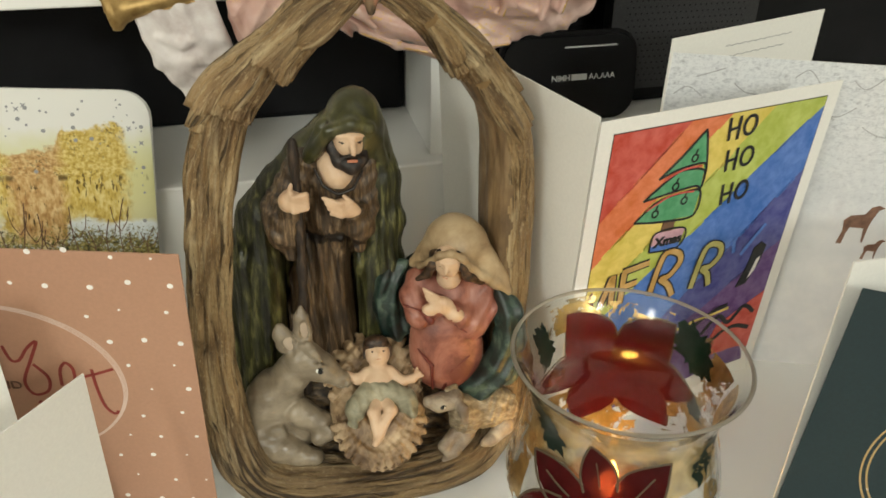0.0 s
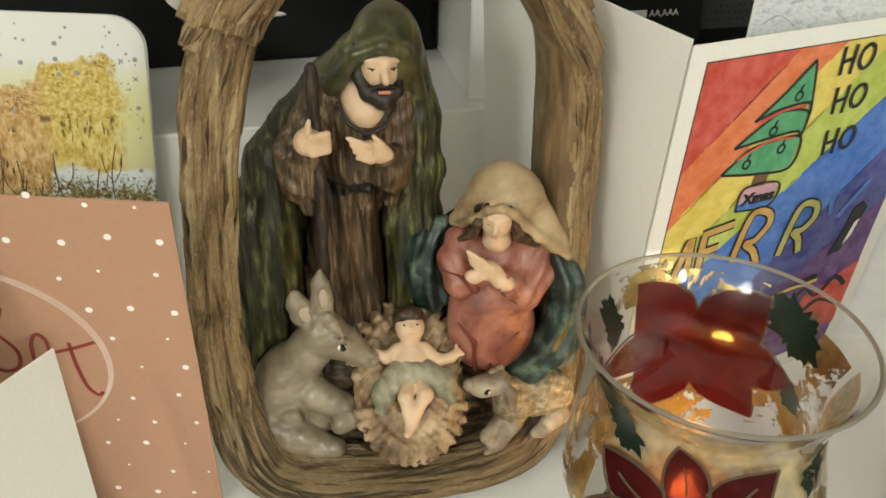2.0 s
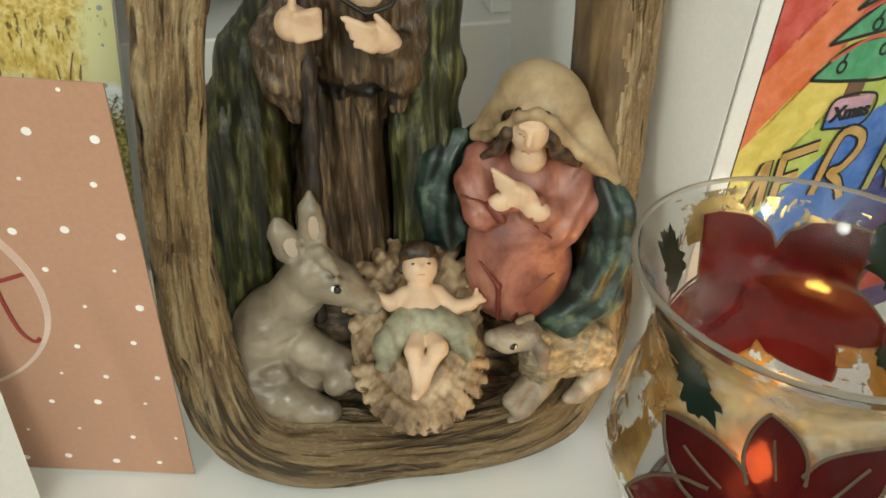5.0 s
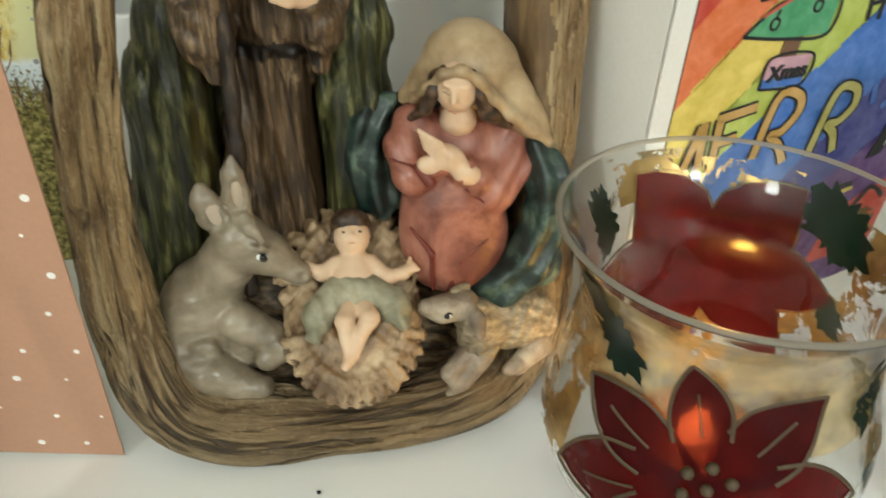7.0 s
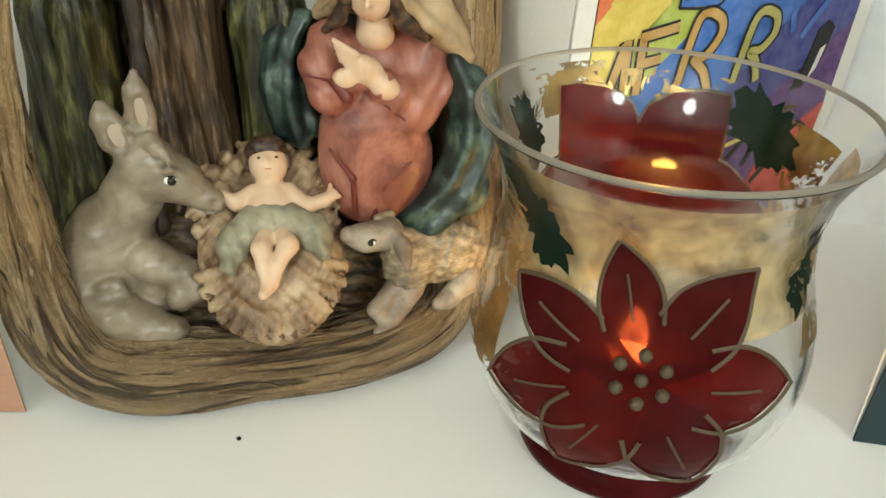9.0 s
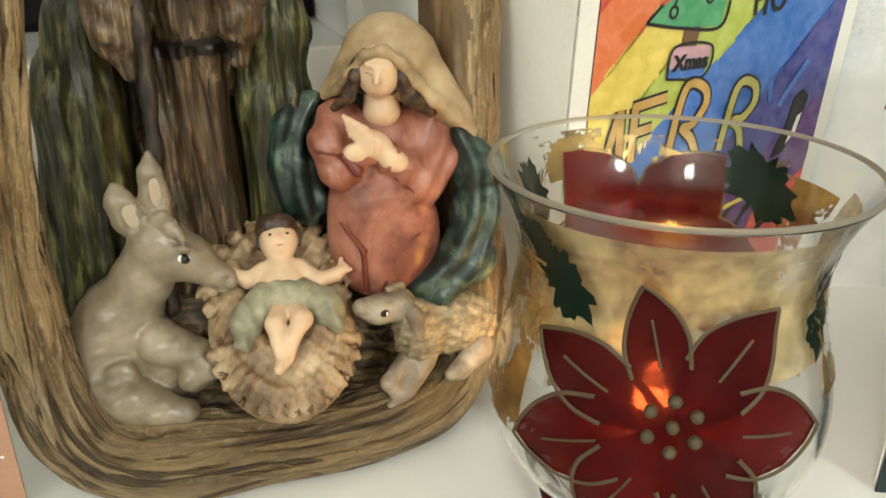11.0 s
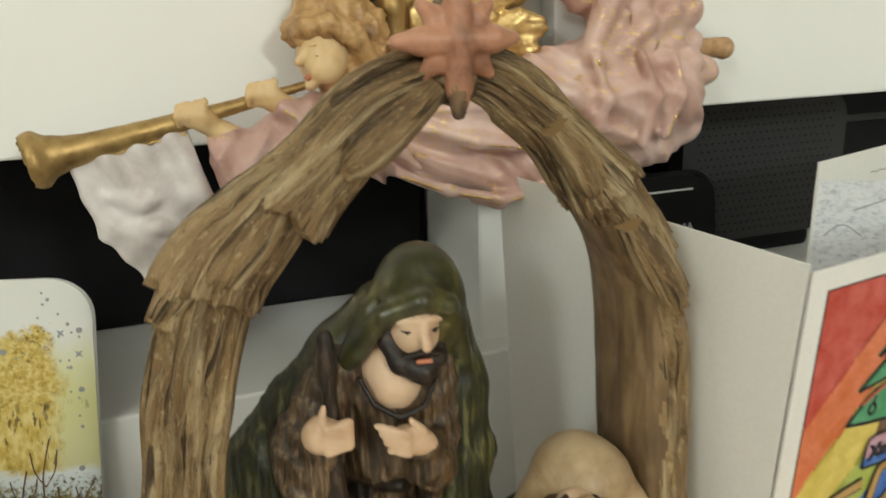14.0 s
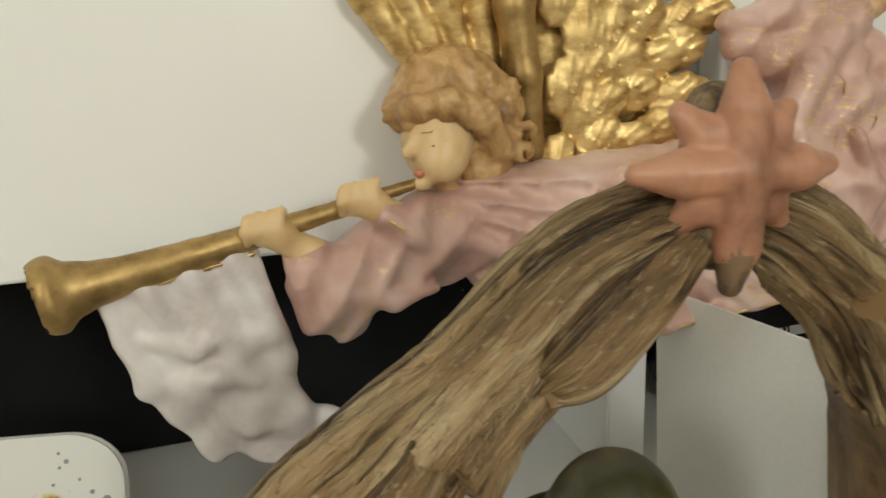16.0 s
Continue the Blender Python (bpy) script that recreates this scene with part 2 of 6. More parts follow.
M["pink_dress"] = pearl_pink("pearl_pink_dress")
M["gold"] = gold_material("antique_gold", (0.50, 0.34, 0.135), (0.24, 0.14, 0.045), 140, 0.46, (1, 1, 1), 0.7)
M["gold_wing"] = gold_material("gold_wing", (0.82, 0.60, 0.26), (0.42, 0.25, 0.08), 160, 0.42, (1, 1, 2), 0.7)
M["gilt"] = gold_material("gilt_hem", (0.80, 0.58, 0.26), (0.55, 0.34, 0.12), 200, 0.3)
M["hair_gold"] = painted("golden_hair", (0.20, 0.095, 0.030), (0.43, 0.245, 0.095), (0.60, 0.38, 0.17), (1, 1, 1), 160, 0.42, 0.4, 0.0, 0.30, 0.66, 0.15)
M["angel_skin"] = painted("angel_skin", (0.50, 0.30, 0.13), (0.66, 0.44, 0.21), (0.72, 0.52, 0.28), (1, 1, 1), 90, 0.4, 0.04, 0.0, 0.25, 0.7, 0.0)
M["banner"] = painted("pearl_white_banner", (0.50, 0.42, 0.40), (0.66, 0.60, 0.58), (0.78, 0.74, 0.72), (1, 1, 1), 55, 0.5, 0.15, 0.1, 0.3, 0.66, 0.1)
M["peg"] = painted("tan_foot", (0.35, 0.20, 0.09), (0.52, 0.32, 0.16), (0.6, 0.40, 0.22), (1, 1, 1), 90, 0.45, 0.1)

M["card_white"] = card_stock("white_card", (0.80, 0.79, 0.75))
M["card_grey"] = card_stock("card_inside", (0.80, 0.79, 0.75))
M["card_pink"] = card_stock("dusty_pink_card", (0.445, 0.245, 0.158), 0.5, 0.05)
M["card_teal"] = card_stock("dark_teal_card", (0.008, 0.024, 0.029), 0.62, 0.15)
M["ink_red"] = plain("red_ink", (0.24, 0.030, 0.022), 0.6)
M["ink_black"] = plain("black_pen", (0.015, 0.016, 0.018), 0.6)
M["ink_grey"] = plain("grey_pencil", (0.33, 0.33, 0.34), 0.7)
M["ink_brown"] = plain("brown_ink", (0.16, 0.085, 0.05), 0.6)
M["foil"] = plain("white_foil_dots", (0.86, 0.82, 0.78), 0.35)
M["chalk"] = plain("pale_oval_print", (0.66, 0.50, 0.42), 0.5)
M["gold_foil"] = plain("gold_foil", (0.60, 0.42, 0.19), 0.4, 0.6)
M["deer"] = plain("deer_brown", (0.20, 0.105, 0.07), 0.6, 0, 0.35, 300)
for nm, col in (("red", (0.58, 0.060, 0.032)), ("orange", (0.74, 0.175, 0.045)), ("yellow", (0.76, 0.60, 0.105)), ("lime", (0.47, 0.55, 0.085)),
                ("blue", (0.045, 0.165, 0.56)), ("navy", (0.040, 0.050, 0.28)), ("violet", (0.105, 0.030, 0.20)), ("green", (0.060, 0.33, 0.14)),
                ("lilac", (0.62, 0.36, 0.44)), ("ochre", (0.52, 0.31, 0.07)), ("olive", (0.50, 0.47, 0.13))):
    M["pen_" + nm] = brushed("pen_" + nm, col, (1, 1, 1))


def autumn_photo(name):
    """A printed water-side photo: pale sky, yellow trees, their smeared reflection and dark grasses, with torn ink edges."""
    n = Nodes(name, 0.35)
    x, z = n.axis(0), n.axis(2)
    fine, mid, big = n.noise(520, 4, 0.6), n.noise(170, 4, 0.6), n.noise(50, 3, 0.5)
    smear = n.noise(1, 4, 0.6, n.mapped((330, 330, 170)))
    below = n.ramp(n.math("MULTIPLY", z, 5.0), (0.585, (1, 1, 1)), (0.595, (0, 0, 0)))
    dab = n.mix(below, fine, smear)
    yellow = n.ramp(dab, (0.30, (0.40, 0.25, 0.045)), (0.46, (0.60, 0.43, 0.105)), (0.62, (0.74, 0.61, 0.25)))
    russet = n.ramp(dab, (0.30, (0.34, 0.165, 0.05)), (0.48, (0.56, 0.34, 0.135)), (0.62, (0.70, 0.52, 0.26)))
    tree = n.ramp(n.math("ADD", n.math("MULTIPLY", x, 7.0), n.math("MULTIPLY", n.math("SUBTRACT", mid, 0.5), 0.10)), (0.27, (0, 0, 0)), (0.30, (1, 1, 1)), (0.43, (1, 1, 1)), (0.47, (0, 0, 0)))
    leaf = n.mix(tree, yellow, russet)
    cluster = n.ramp(n.noise(75, 3, 0.6), (0.46, (0, 0, 0)), (0.58, (1, 1, 1)))
    speck = n.ramp(n.mix(below, n.noise(800, 3, 0.6), n.noise(1, 3, 0.6, n.mapped((700, 700, 190)))), (0.39, (1, 1, 1)), (0.43, (0, 0, 0)))
    leaf = n.mix(n.math("MULTIPLY", speck, n.math("ADD", n.math("MULTIPLY", cluster, 0.85), n.math("MULTIPLY", tree, 0.15))), leaf, (0.11, 0.065, 0.018))
    edge = n.math("ADD", n.math("MULTIPLY", n.math("SUBTRACT", big, 0.5), 0.024), n.math("MULTIPLY", n.math("SUBTRACT", mid, 0.5), 0.014))
    low_crown = n.ramp(n.math("MULTIPLY", x, 8.0), (0.50, (1, 1, 1)), (0.53, (0, 0, 0)))
    top = n.math("ADD", n.math("ADD", z, edge), n.math("MULTIPLY", low_crown, 0.011))
    band = n.ramp(n.math("MULTIPLY", top, 5.0), (0.462, (0, 0, 0)), (0.475, (1, 1, 1)), (0.712, (1, 1, 1)), (0.722, (0, 0, 0)))
    side = n.ramp(n.math("MULTIPLY", n.math("ADD", x, edge), 8.0), (0.24, (0, 0, 0)), (0.28, (1, 1, 1)), (0.72, (1, 1, 1)), (0.76, (0, 0, 0)))
    pale = n.ramp(n.math("MULTIPLY", n.math("ADD", z, n.math("MULTIPLY", edge, 0.5)), 5.0), (0.41, (0.60, 0.68, 0.72)), (0.462, (0.76, 0.79, 0.79)), (0.48, (0.66, 0.62, 0.34)), (0.60, (0.68, 0.65, 0.32)), (0.66, (0.72, 0.71, 0.45)), (0.72, (0.80, 0.79, 0.75)))
    c = n.mix(n.math("MULTIPLY", band, side), pale, leaf)
    shore = n.math("MULTIPLY", n.ramp(n.math("MULTIPLY", n.math("ADD", z, n.math("MULTIPLY", edge, 0.12)), 5.0), (0.579, (0, 0, 0)), (0.584, (1, 1, 1)), (0.592, (1, 1, 1)), (0.598, (0, 0, 0))), n.ramp(n.noise(1, 4, 0.6, n.mapped((110, 110, 20))), (0.50, (0, 0, 0)), (0.56, (0.85, 0.85, 0.85))))
    c = n.mix(shore, c, (0.10, 0.06, 0.018))
    grass = n.ramp(n.math("ADD", n.noise(700, 5, 0.75), n.math("MULTIPLY", n.math("SUBTRACT", n.math("ADD", z, edge), 0.086), -22.0)), (0.48, (0, 0, 0)), (0.58, (1, 1, 1)))
    c = n.mix(grass, c, n.ramp(fine, (0.35, (0.045, 0.040, 0.012)), (0.52, (0.24, 0.20, 0.055)), (0.66, (0.48, 0.40, 0.16))))
    n.colour(c)
    return n.m


def snow_photo(name):
    n = Nodes(name, 0.4)
    z = n.axis(2)
    twig = n.noise(1, 6, 0.75, n.mapped((260, 260, 620), (0, 28, 0)), 1.2)
    twig2 = n.noise(420, 4, 0.7)
    c = n.ramp(n.math("ADD", n.math("MULTIPLY", twig, 0.65), n.math("MULTIPLY", twig2, 0.35)), (0.34, (0.30, 0.30, 0.32)), (0.44, (0.56, 0.57, 0.59)), (0.54, (0.70, 0.71, 0.72)))
    haze = n.ramp(n.math("ADD", n.math("MULTIPLY", z, 6.0), n.math("MULTIPLY", n.noise(40, 3), 0.25)), (0.62, (0, 0, 0)), (0.98, (1, 1, 1)))
    mist = n.ramp(n.noise(150, 4, 0.7), (0.3, (0.52, 0.53, 0.56)), (0.7, (0.72, 0.73, 0.74)))
    snow = n.ramp(n.noise(60, 3), (0.3, (0.70, 0.71, 0.73)), (0.7, (0.80, 0.80, 0.81)))
    ground = n.ramp(n.math("MULTIPLY", z, 6.0), (0.50, (1, 1, 1)), (0.62, (0, 0, 0)))
    n.colour(n.mix(ground, n.mix(haze, mist, c), snow))
    return n.m


M["autumn"] = autumn_photo("autumn_photo_print")
M["snow"] = snow_photo("snow_photo_print")


# ---- building helpers ----
def empty(name, m, label="", category="", group="", kind=""):
    ob = new(name)
    ob.matrix_world = m
    ob.empty_display_size = 0.01
    return tagged(ob, label, category, group, kind)


def part(name, bm, material, parent=None, label="", m=None, smooth=False):
    """One mesh object from a bmesh, under a thing or a part."""
    me = bpy.data.meshes.new(name)
    bm.to_mesh(me)
    bm.free()
    for mat in material if isinstance(material, (list, tuple)) else [material]:
        me.materials.append(mat)
    if smooth:
        me.polygons.foreach_set("use_smooth", [True] * len(me.polygons))
    ob = new(name, me)
    if parent is not None:
        ob.parent = parent
    if m is not None:
        ob.matrix_local = m
    return tagged(ob, label)


def box(x0, x1, y0, y1, z0, z1, bevel=0.0, segments=2, bm=None):
    bm = bm or bmesh.new()
    vs = [bm.verts.new((x, y, z)) for x in (x0, x1) for y in (y0, y1) for z in (z0, z1)]
    made = [bm.faces.new([vs[i] for i in f]) for f in ((0, 1, 3, 2), (4, 6, 7, 5), (0, 4, 5, 1), (2, 3, 7, 6), (0, 2, 6, 4), (1, 5, 7, 3))]
    if bevel:
        bmesh.ops.bevel(bm, geom=list({e for f in made for e in f.edges}), offset=bevel, segments=segments, affect="EDGES", profile=0.5)
    return bm


def outline(points, y0, y1, bm=None):
    """A flat shape in x-z, given by its outline, as a slab from y0 to y1."""
    bm = bm or bmesh.new()
    a = [bm.verts.new((x, y0, z)) for x, z in points]
    b = [bm.verts.new((x, y1, z)) for x, z in points]
    bm.faces.new(a)
    bm.faces.new(b[::-1])
    for k in range(len(a)):
        bm.faces.new((a[k - 1], b[k - 1], b[k], a[k]))
    bmesh.ops.recalc_face_normals(bm, faces=bm.faces)
    return bm


def smooth_line(points, steps=8, closed=False):
    """Catmull-Rom through the points."""
    p = [Vector(q) for q in points]
    n = len(p)
    out = []
    for k in range(n if closed else n - 1):
        a, b, c, d = (p[(k + j) % n] if closed else p[min(max(k + j, 0), n - 1)] for j in (-1, 0, 1, 2))
        for s in range(steps):
            t = s / steps
            out.append(0.5 * (2 * b + (c - a) * t + (2 * a - 5 * b + 4 * c - d) * t * t + (3 * b - a - 3 * c + d) * t ** 3))
    if not closed:
        out.append(p[-1])
    return out


def stroke(points, width, y=-0.0006, depth=0.0003, steps=7, bm=None):
    """A pen stroke in x-z, of some width, as a thin ribbon with edges."""
    line = smooth_line([(x, 0, z) for x, z in points], steps)
    bm = bm or bmesh.new()
    rows = []
    for k, q in enumerate(line):
        d = (line[min(k + 1, len(line) - 1)] - line[max(k - 1, 0)]).normalized()
        s = Vector((-d.z, 0, d.x)) * width / 2
        rows.append([bm.verts.new((q.x + e * s.x, yy, q.z + e * s.z)) for yy in (y, y + depth) for e in (-1, 1)])
    for a, b in zip(rows, rows[1:]):
        for i, j in ((0, 1), (1, 3), (3, 2), (2, 0)):
            bm.faces.new((a[i], a[j], b[j], b[i]))
    for r in (rows[0], rows[-1]):
        bm.faces.new((r[0], r[1], r[3], r[2]))
    bmesh.ops.recalc_face_normals(bm, faces=bm.faces)
    return bm


def lettering(name, text, size, material, parent, m, extrude=0.00015, shear=0.0, label="", bold=0.0):
    cu = bpy.data.curves.new(name, "FONT")
    cu.body, cu.size, cu.extrude, cu.shear, cu.offset = text, size, extrude, shear, bold
    cu.resolution_u = 3
    tmp = bpy.data.objects.new(name, cu)
    me = bpy.data.meshes.new_from_object(tmp)
    bpy.data.objects.remove(tmp)
    me.materials.clear()
    me.materials.append(material)
    ob = new(name, me)
    ob.parent = parent
    ob.matrix_local = m
    return tagged(ob, label)


UPRIGHT = pose(0, 0, 0, 90, 0, 0)


def lathe(profile, segments=72, bm=None):
    """Turns (radius, z) round the z axis."""
    bm = bm or bmesh.new()
    rings = [[bm.verts.new((r * math.cos(2 * math.pi * k / segments), r * math.sin(2 * math.pi * k / segments), z)) for k in range(segments)] for r, z in profile]
    for a, b in zip(rings, rings[1:]):
        for k in range(segments):
            bm.faces.new((a[k - 1], a[k], b[k], b[k - 1]))
    return bm


class Sculpt:
    """Clay modelling on a grid: soft unions of simple lumps, each with its paint, skinned with a surface net. Millimetres."""

    def __init__(self, lo, hi, step):
        self.lo, self.step = np.array(lo, float), step
        self.shape = [int((b - a) / step) + 1 for a, b in zip(lo, hi)]
        self.fields = {}

    def grid(self, lo, hi):
        a = [max(0, int((l - o) / self.step)) for l, o in zip(lo, self.lo)]
        b = [min(n, int((h - o) / self.step) + 2) for h, o, n in zip(hi, self.lo, self.shape)]
        sl = tuple(slice(i, max(i, j)) for i, j in zip(a, b))
        ax = [(self.lo[k] + self.step * np.arange(sl[k].start, sl[k].stop)).astype(np.float32) for k in range(3)]
        return sl, ax[0][:, None, None], ax[1][None, :, None], ax[2][None, None, :]

    def add(self, sl, d, paint, k):
        if paint not in self.fields:
            self.fields[paint] = np.full(self.shape, 50.0, np.float32)
        f = self.fields[paint][sl]
        if k > 0:
            h = np.clip(0.5 + 0.5 * (f - d) / k, 0, 1)
            self.fields[paint][sl] = f + (d - f) * h - k * h * (1 - h)
        else:
            self.fields[paint][sl] = np.minimum(f, d)

    def ball(self, c, r, paint, k=2.0, turn=(0, 0, 0), ripple=None):
        """An ellipsoid, turned by Euler degrees."""
        r = np.array(r if hasattr(r, "__len__") else (r,) * 3, float)
        m = max(r) + 4 + k
        sl, x, y, z = self.grid([v - m for v in c], [v + m for v in c])
        R = np.array(Euler([radians(a) for a in turn]).to_matrix())
        x, y, z = x - c[0], y - c[1], z - c[2]
        q = [R[0][i] * x + R[1][i] * y + R[2][i] * z for i in range(3)]
        k0 = np.sqrt(sum((v / s) ** 2 for v, s in zip(q, r)))
        k1 = np.sqrt(sum((v / s ** 2) ** 2 for v, s in zip(q, r))) + 1e-6
        d = k0 * (k0 - 1) / k1
        if ripple:
            d = d + ripple(*q)
        self.add(sl, d.astype(np.float32), paint, k)
        return self

    def limb(self, points, paint, k=2.0, ripple=None, flat=1.0):
        """A chain of rounded cones through (x, y, z, radius)."""
        for a, b in zip(points, points[1:]):
            m = max(a[3], b[3]) + 4 + k
            sl, x, y, z = self.grid([min(a[i], b[i]) - m for i in range(3)], [max(a[i], b[i]) + m for i in range(3)])
            v = [b[i] - a[i] for i in range(3)]
            ll = sum(s * s for s in v) + 1e-9
            t = np.clip(((x - a[0]) * v[0] + (y - a[1]) * v[1] + (z - a[2]) * v[2]) / ll, 0, 1)
            d = np.sqrt((x - a[0] - t * v[0]) ** 2 + ((y - a[1] - t * v[1]) * flat) ** 2 + (z - a[2] - t * v[2]) ** 2) - (a[3] + t * (b[3] - a[3]))
            if ripple:
                d = d + ripple(x + 0 * d, y + 0 * d, z + 0 * d)
            self.add(sl, d.astype(np.float32), paint, k)
        return self

    def carve(self, c, r, k=1.5, turn=(0, 0, 0)):
        r = np.array(r, float)
        m = max(r) + 4 + k
        sl, x, y, z = self.grid([v - m for v in c], [v + m for v in c])
        R = np.array(Euler([radians(a) for a in turn]).to_matrix())
        x, y, z = x - c[0], y - c[1], z - c[2]
        q = [R[0][i] * x + R[1][i] * y + R[2][i] * z for i in range(3)]
        k0 = np.sqrt(sum((v / s) ** 2 for v, s in zip(q, r)))
        k1 = np.sqrt(sum((v / s ** 2) ** 2 for v, s in zip(q, r))) + 1e-6
        d = -(k0 * (k0 - 1) / k1)
        for field in self.fields.values():
            f = field[sl]
            h = np.clip(0.5 - 0.5 * (f - d) / k, 0, 1)
            field[sl] = f + (d - f) * h + k * h * (1 - h)
        return self

    def relief(self, fn):
        for paint, field in self.fields.items():
            i = np.nonzero(np.abs(field) < 4)
            px, py, pz = (self.lo[k] + self.step * i[k] for k in range(3))
            field[i] += (fn(px, py, pz, np.full(len(px), paint)) + 0 * px).astype(np.float32)
        return self

    def skin(self, name, materials, parent, label="", repaint=None, settle=None, lay=None):
        """One mesh: each paint's body is skinned by itself, so that colours meet along clean creases."""
        all_verts, all_quads, all_paint, base = [], [], [], 0
        for paint, field in sorted(self.fields.items()):
            verts, quads = self.net(field)
            tone = np.full(len(verts), paint)
            if repaint:
                tone = repaint(verts[:, 0], verts[:, 1], verts[:, 2], tone)
            all_verts.append(verts)
            all_quads.append(quads + base)
            all_paint.append(tone[quads[:, 0]])
            base += len(verts)
        verts, quads, paint = np.concatenate(all_verts), np.concatenate(all_quads), np.concatenate(all_paint)
        me = bpy.data.meshes.new(name)
        if settle:
            back, foot, squeeze = settle
            verts = np.stack((verts[:, 0], verts[:, 1] + back, foot + (verts[:, 2] - foot) * squeeze), 1)
        if lay:
            (oy, oz), tilt = lay
            c, sn = math.cos(radians(tilt)), math.sin(radians(tilt))
            verts = np.stack((verts[:, 0], oy + verts[:, 1] * c + verts[:, 2] * sn, oz - verts[:, 1] * sn + verts[:, 2] * c), 1)
        me.from_pydata((verts * 0.001).tolist(), [], quads.tolist())
        for m in materials:
            me.materials.append(M[m])
        me.polygons.foreach_set("material_index", paint.astype(np.int32))
        me.polygons.foreach_set("use_smooth", np.ones(len(quads), bool))
        ob = new(name, me)
        ob.parent = parent
        return tagged(ob, label)

    def net(self, f):
        s = self.step
        ins = f < 0
        ins[0], ins[-1], ins[:, 0], ins[:, -1], ins[:, :, 0], ins[:, :, -1] = (False,) * 6
        corners = [(a, b, c) for a in (0, 1) for b in (0, 1) for c in (0, 1)]
        nx, ny, nz = (n - 1 for n in f.shape)
        count = sum(ins[a:a + nx, b:b + ny, c:c + nz].astype(np.int8) for a, b, c in corners)
        cell = np.nonzero((count > 0) & (count < 8))
        ids = np.full((nx, ny, nz), -1, np.int32)
        ids[cell] = np.arange(len(cell[0]))
        val = {q: f[cell[0] + q[0], cell[1] + q[1], cell[2] + q[2]] for q in corners}
        inside = {q: ins[cell[0] + q[0], cell[1] + q[1], cell[2] + q[2]] for q in corners}
        total, num = np.zeros((len(cell[0]), 3)), np.zeros(len(cell[0]))
        for q in corners:
            for k in range(3):
                if q[k] == 0:
                    w = tuple(1 if j == k else q[j] for j in range(3))
                    cross = inside[q] != inside[w]
                    t = np.clip(val[q] / np.where(np.abs(val[q] - val[w]) < 1e-6, 1e-6, val[q] - val[w]), 0, 1)
                    for j in range(3):
                        total[:, j] += np.where(cross, q[j] + (t if j == k else 0), 0)
                    num += cross
        verts = np.stack(cell, 1) + total / num[:, None]
        quads = []
        for k in range(3):
            a, b = (k + 1) % 3, (k + 2) % 3
            lo = [slice(1, -1)] * 3
            hi = [slice(1, -1)] * 3
            lo[k], hi[k] = slice(0, -1), slice(1, None)
            one, two = ins[tuple(lo)], ins[tuple(hi)]
            i = np.nonzero(one != two)
            flip = one[i]
            base = [i[j] + (0 if j == k else 1) for j in range(3)]
            ring = []
            for da, db in ((-1, -1), (0, -1), (0, 0), (-1, 0)):
                p = list(base)
                p[a], p[b] = p[a] + da, p[b] + db
                ring.append(ids[tuple(p)])
            ring = np.stack(ring, 1)
            ring[~flip] = ring[~flip][:, ::-1]
            quads.append(ring)
        quads = np.concatenate(quads)
        quads = quads[(quads >= 0).all(1)]
        # one gentle smoothing round
        acc, deg = np.zeros_like(verts), np.zeros(len(verts))
        for j in range(4):
            np.add.at(acc, quads[:, j], verts[quads[:, j - 1]])
            np.add.at(deg, quads[:, j], 1)
        verts = np.where(deg[:, None] > 0, 0.55 * verts + 0.45 * acc / np.maximum(deg, 1)[:, None], verts)
        return verts * s + self.lo, quads


# ---- the room and the table ----
def slab(name, x0, x1, y0, y1, z0, z1, mat, category="", label=""):
    return tagged(part(name, box(x0, x1, y0, y1, z0, z1), mat), label, category, kind="structure")


slab("floor", -2.0, 2.0, -2.2, 1.1, -0.80, -0.74, M["floor"], "floor", "brown wooden floor below the white table")
slab("ceiling", -2.0, 2.0, -2.2, 1.1, 1.66, 1.72, M["white_paint"], "ceiling", "plain white painted ceiling of the room")
slab("wall_north", -2.0, 2.0, 1.0, 1.1, -0.74, 1.66, M["wall"], "wall", "plain pale painted wall behind the cabinet")
slab("wall_south", -2.0, 2.0, -2.2, -2.1, -0.74, 1.66, M["wall"], "wall", "plain pale painted wall of the room")
slab("wall_west", -2.0, -1.9, -2.1, 1.0, -0.74, 1.66, M["wall"], "wall", "plain pale painted wall of the room")
slab("wall_east", 1.9, 2.0, -2.1, 1.0, -0.74, 1.66, M["wall"], "wall", "plain pale painted wall of the room")

table = empty("table", pose(0, 0.35, 0), "smooth white laminate table top that carries the ornaments", "table")
part("tabletop", box(-0.75, 0.75, -0.33, 0.60, -0.03, 0.0, 0.002), M["table"], table)
for sx in (-0.70, 0.70):
    for sy in (-0.28, 0.55):
        part("leg", box(sx - 0.025, sx + 0.025, sy - 0.025, sy + 0.025, -0.74, -0.03, 0.002), M["white_paint"], table)

# ---- white cabinet with two open niches and doors above ----
CAB = Matrix.Translation((0, 0.402, 0)) @ pose(0, 0, 0, 0, 0, 16)
FLOOR_Z, TOP_Z = 0.0975, 0.189
cabinet = empty("cabinet", CAB, "white cabinet with open niches below flat doors", "cabinet")
part("plinth", box(-0.42, 0.42, 0.0, 0.20, 0.0, FLOOR_Z, 0.0012), M["white_paint"], cabinet)
bm = bmesh.new()
plan = ((-0.0012, 0.010), (0.0125, 0.010), (0.0240, 0.198), (0.0105, 0.198))
low, high = [bm.verts.new((x, y, FLOOR_Z)) for x, y in plan], [bm.verts.new((x, y, TOP_Z)) for x, y in plan]
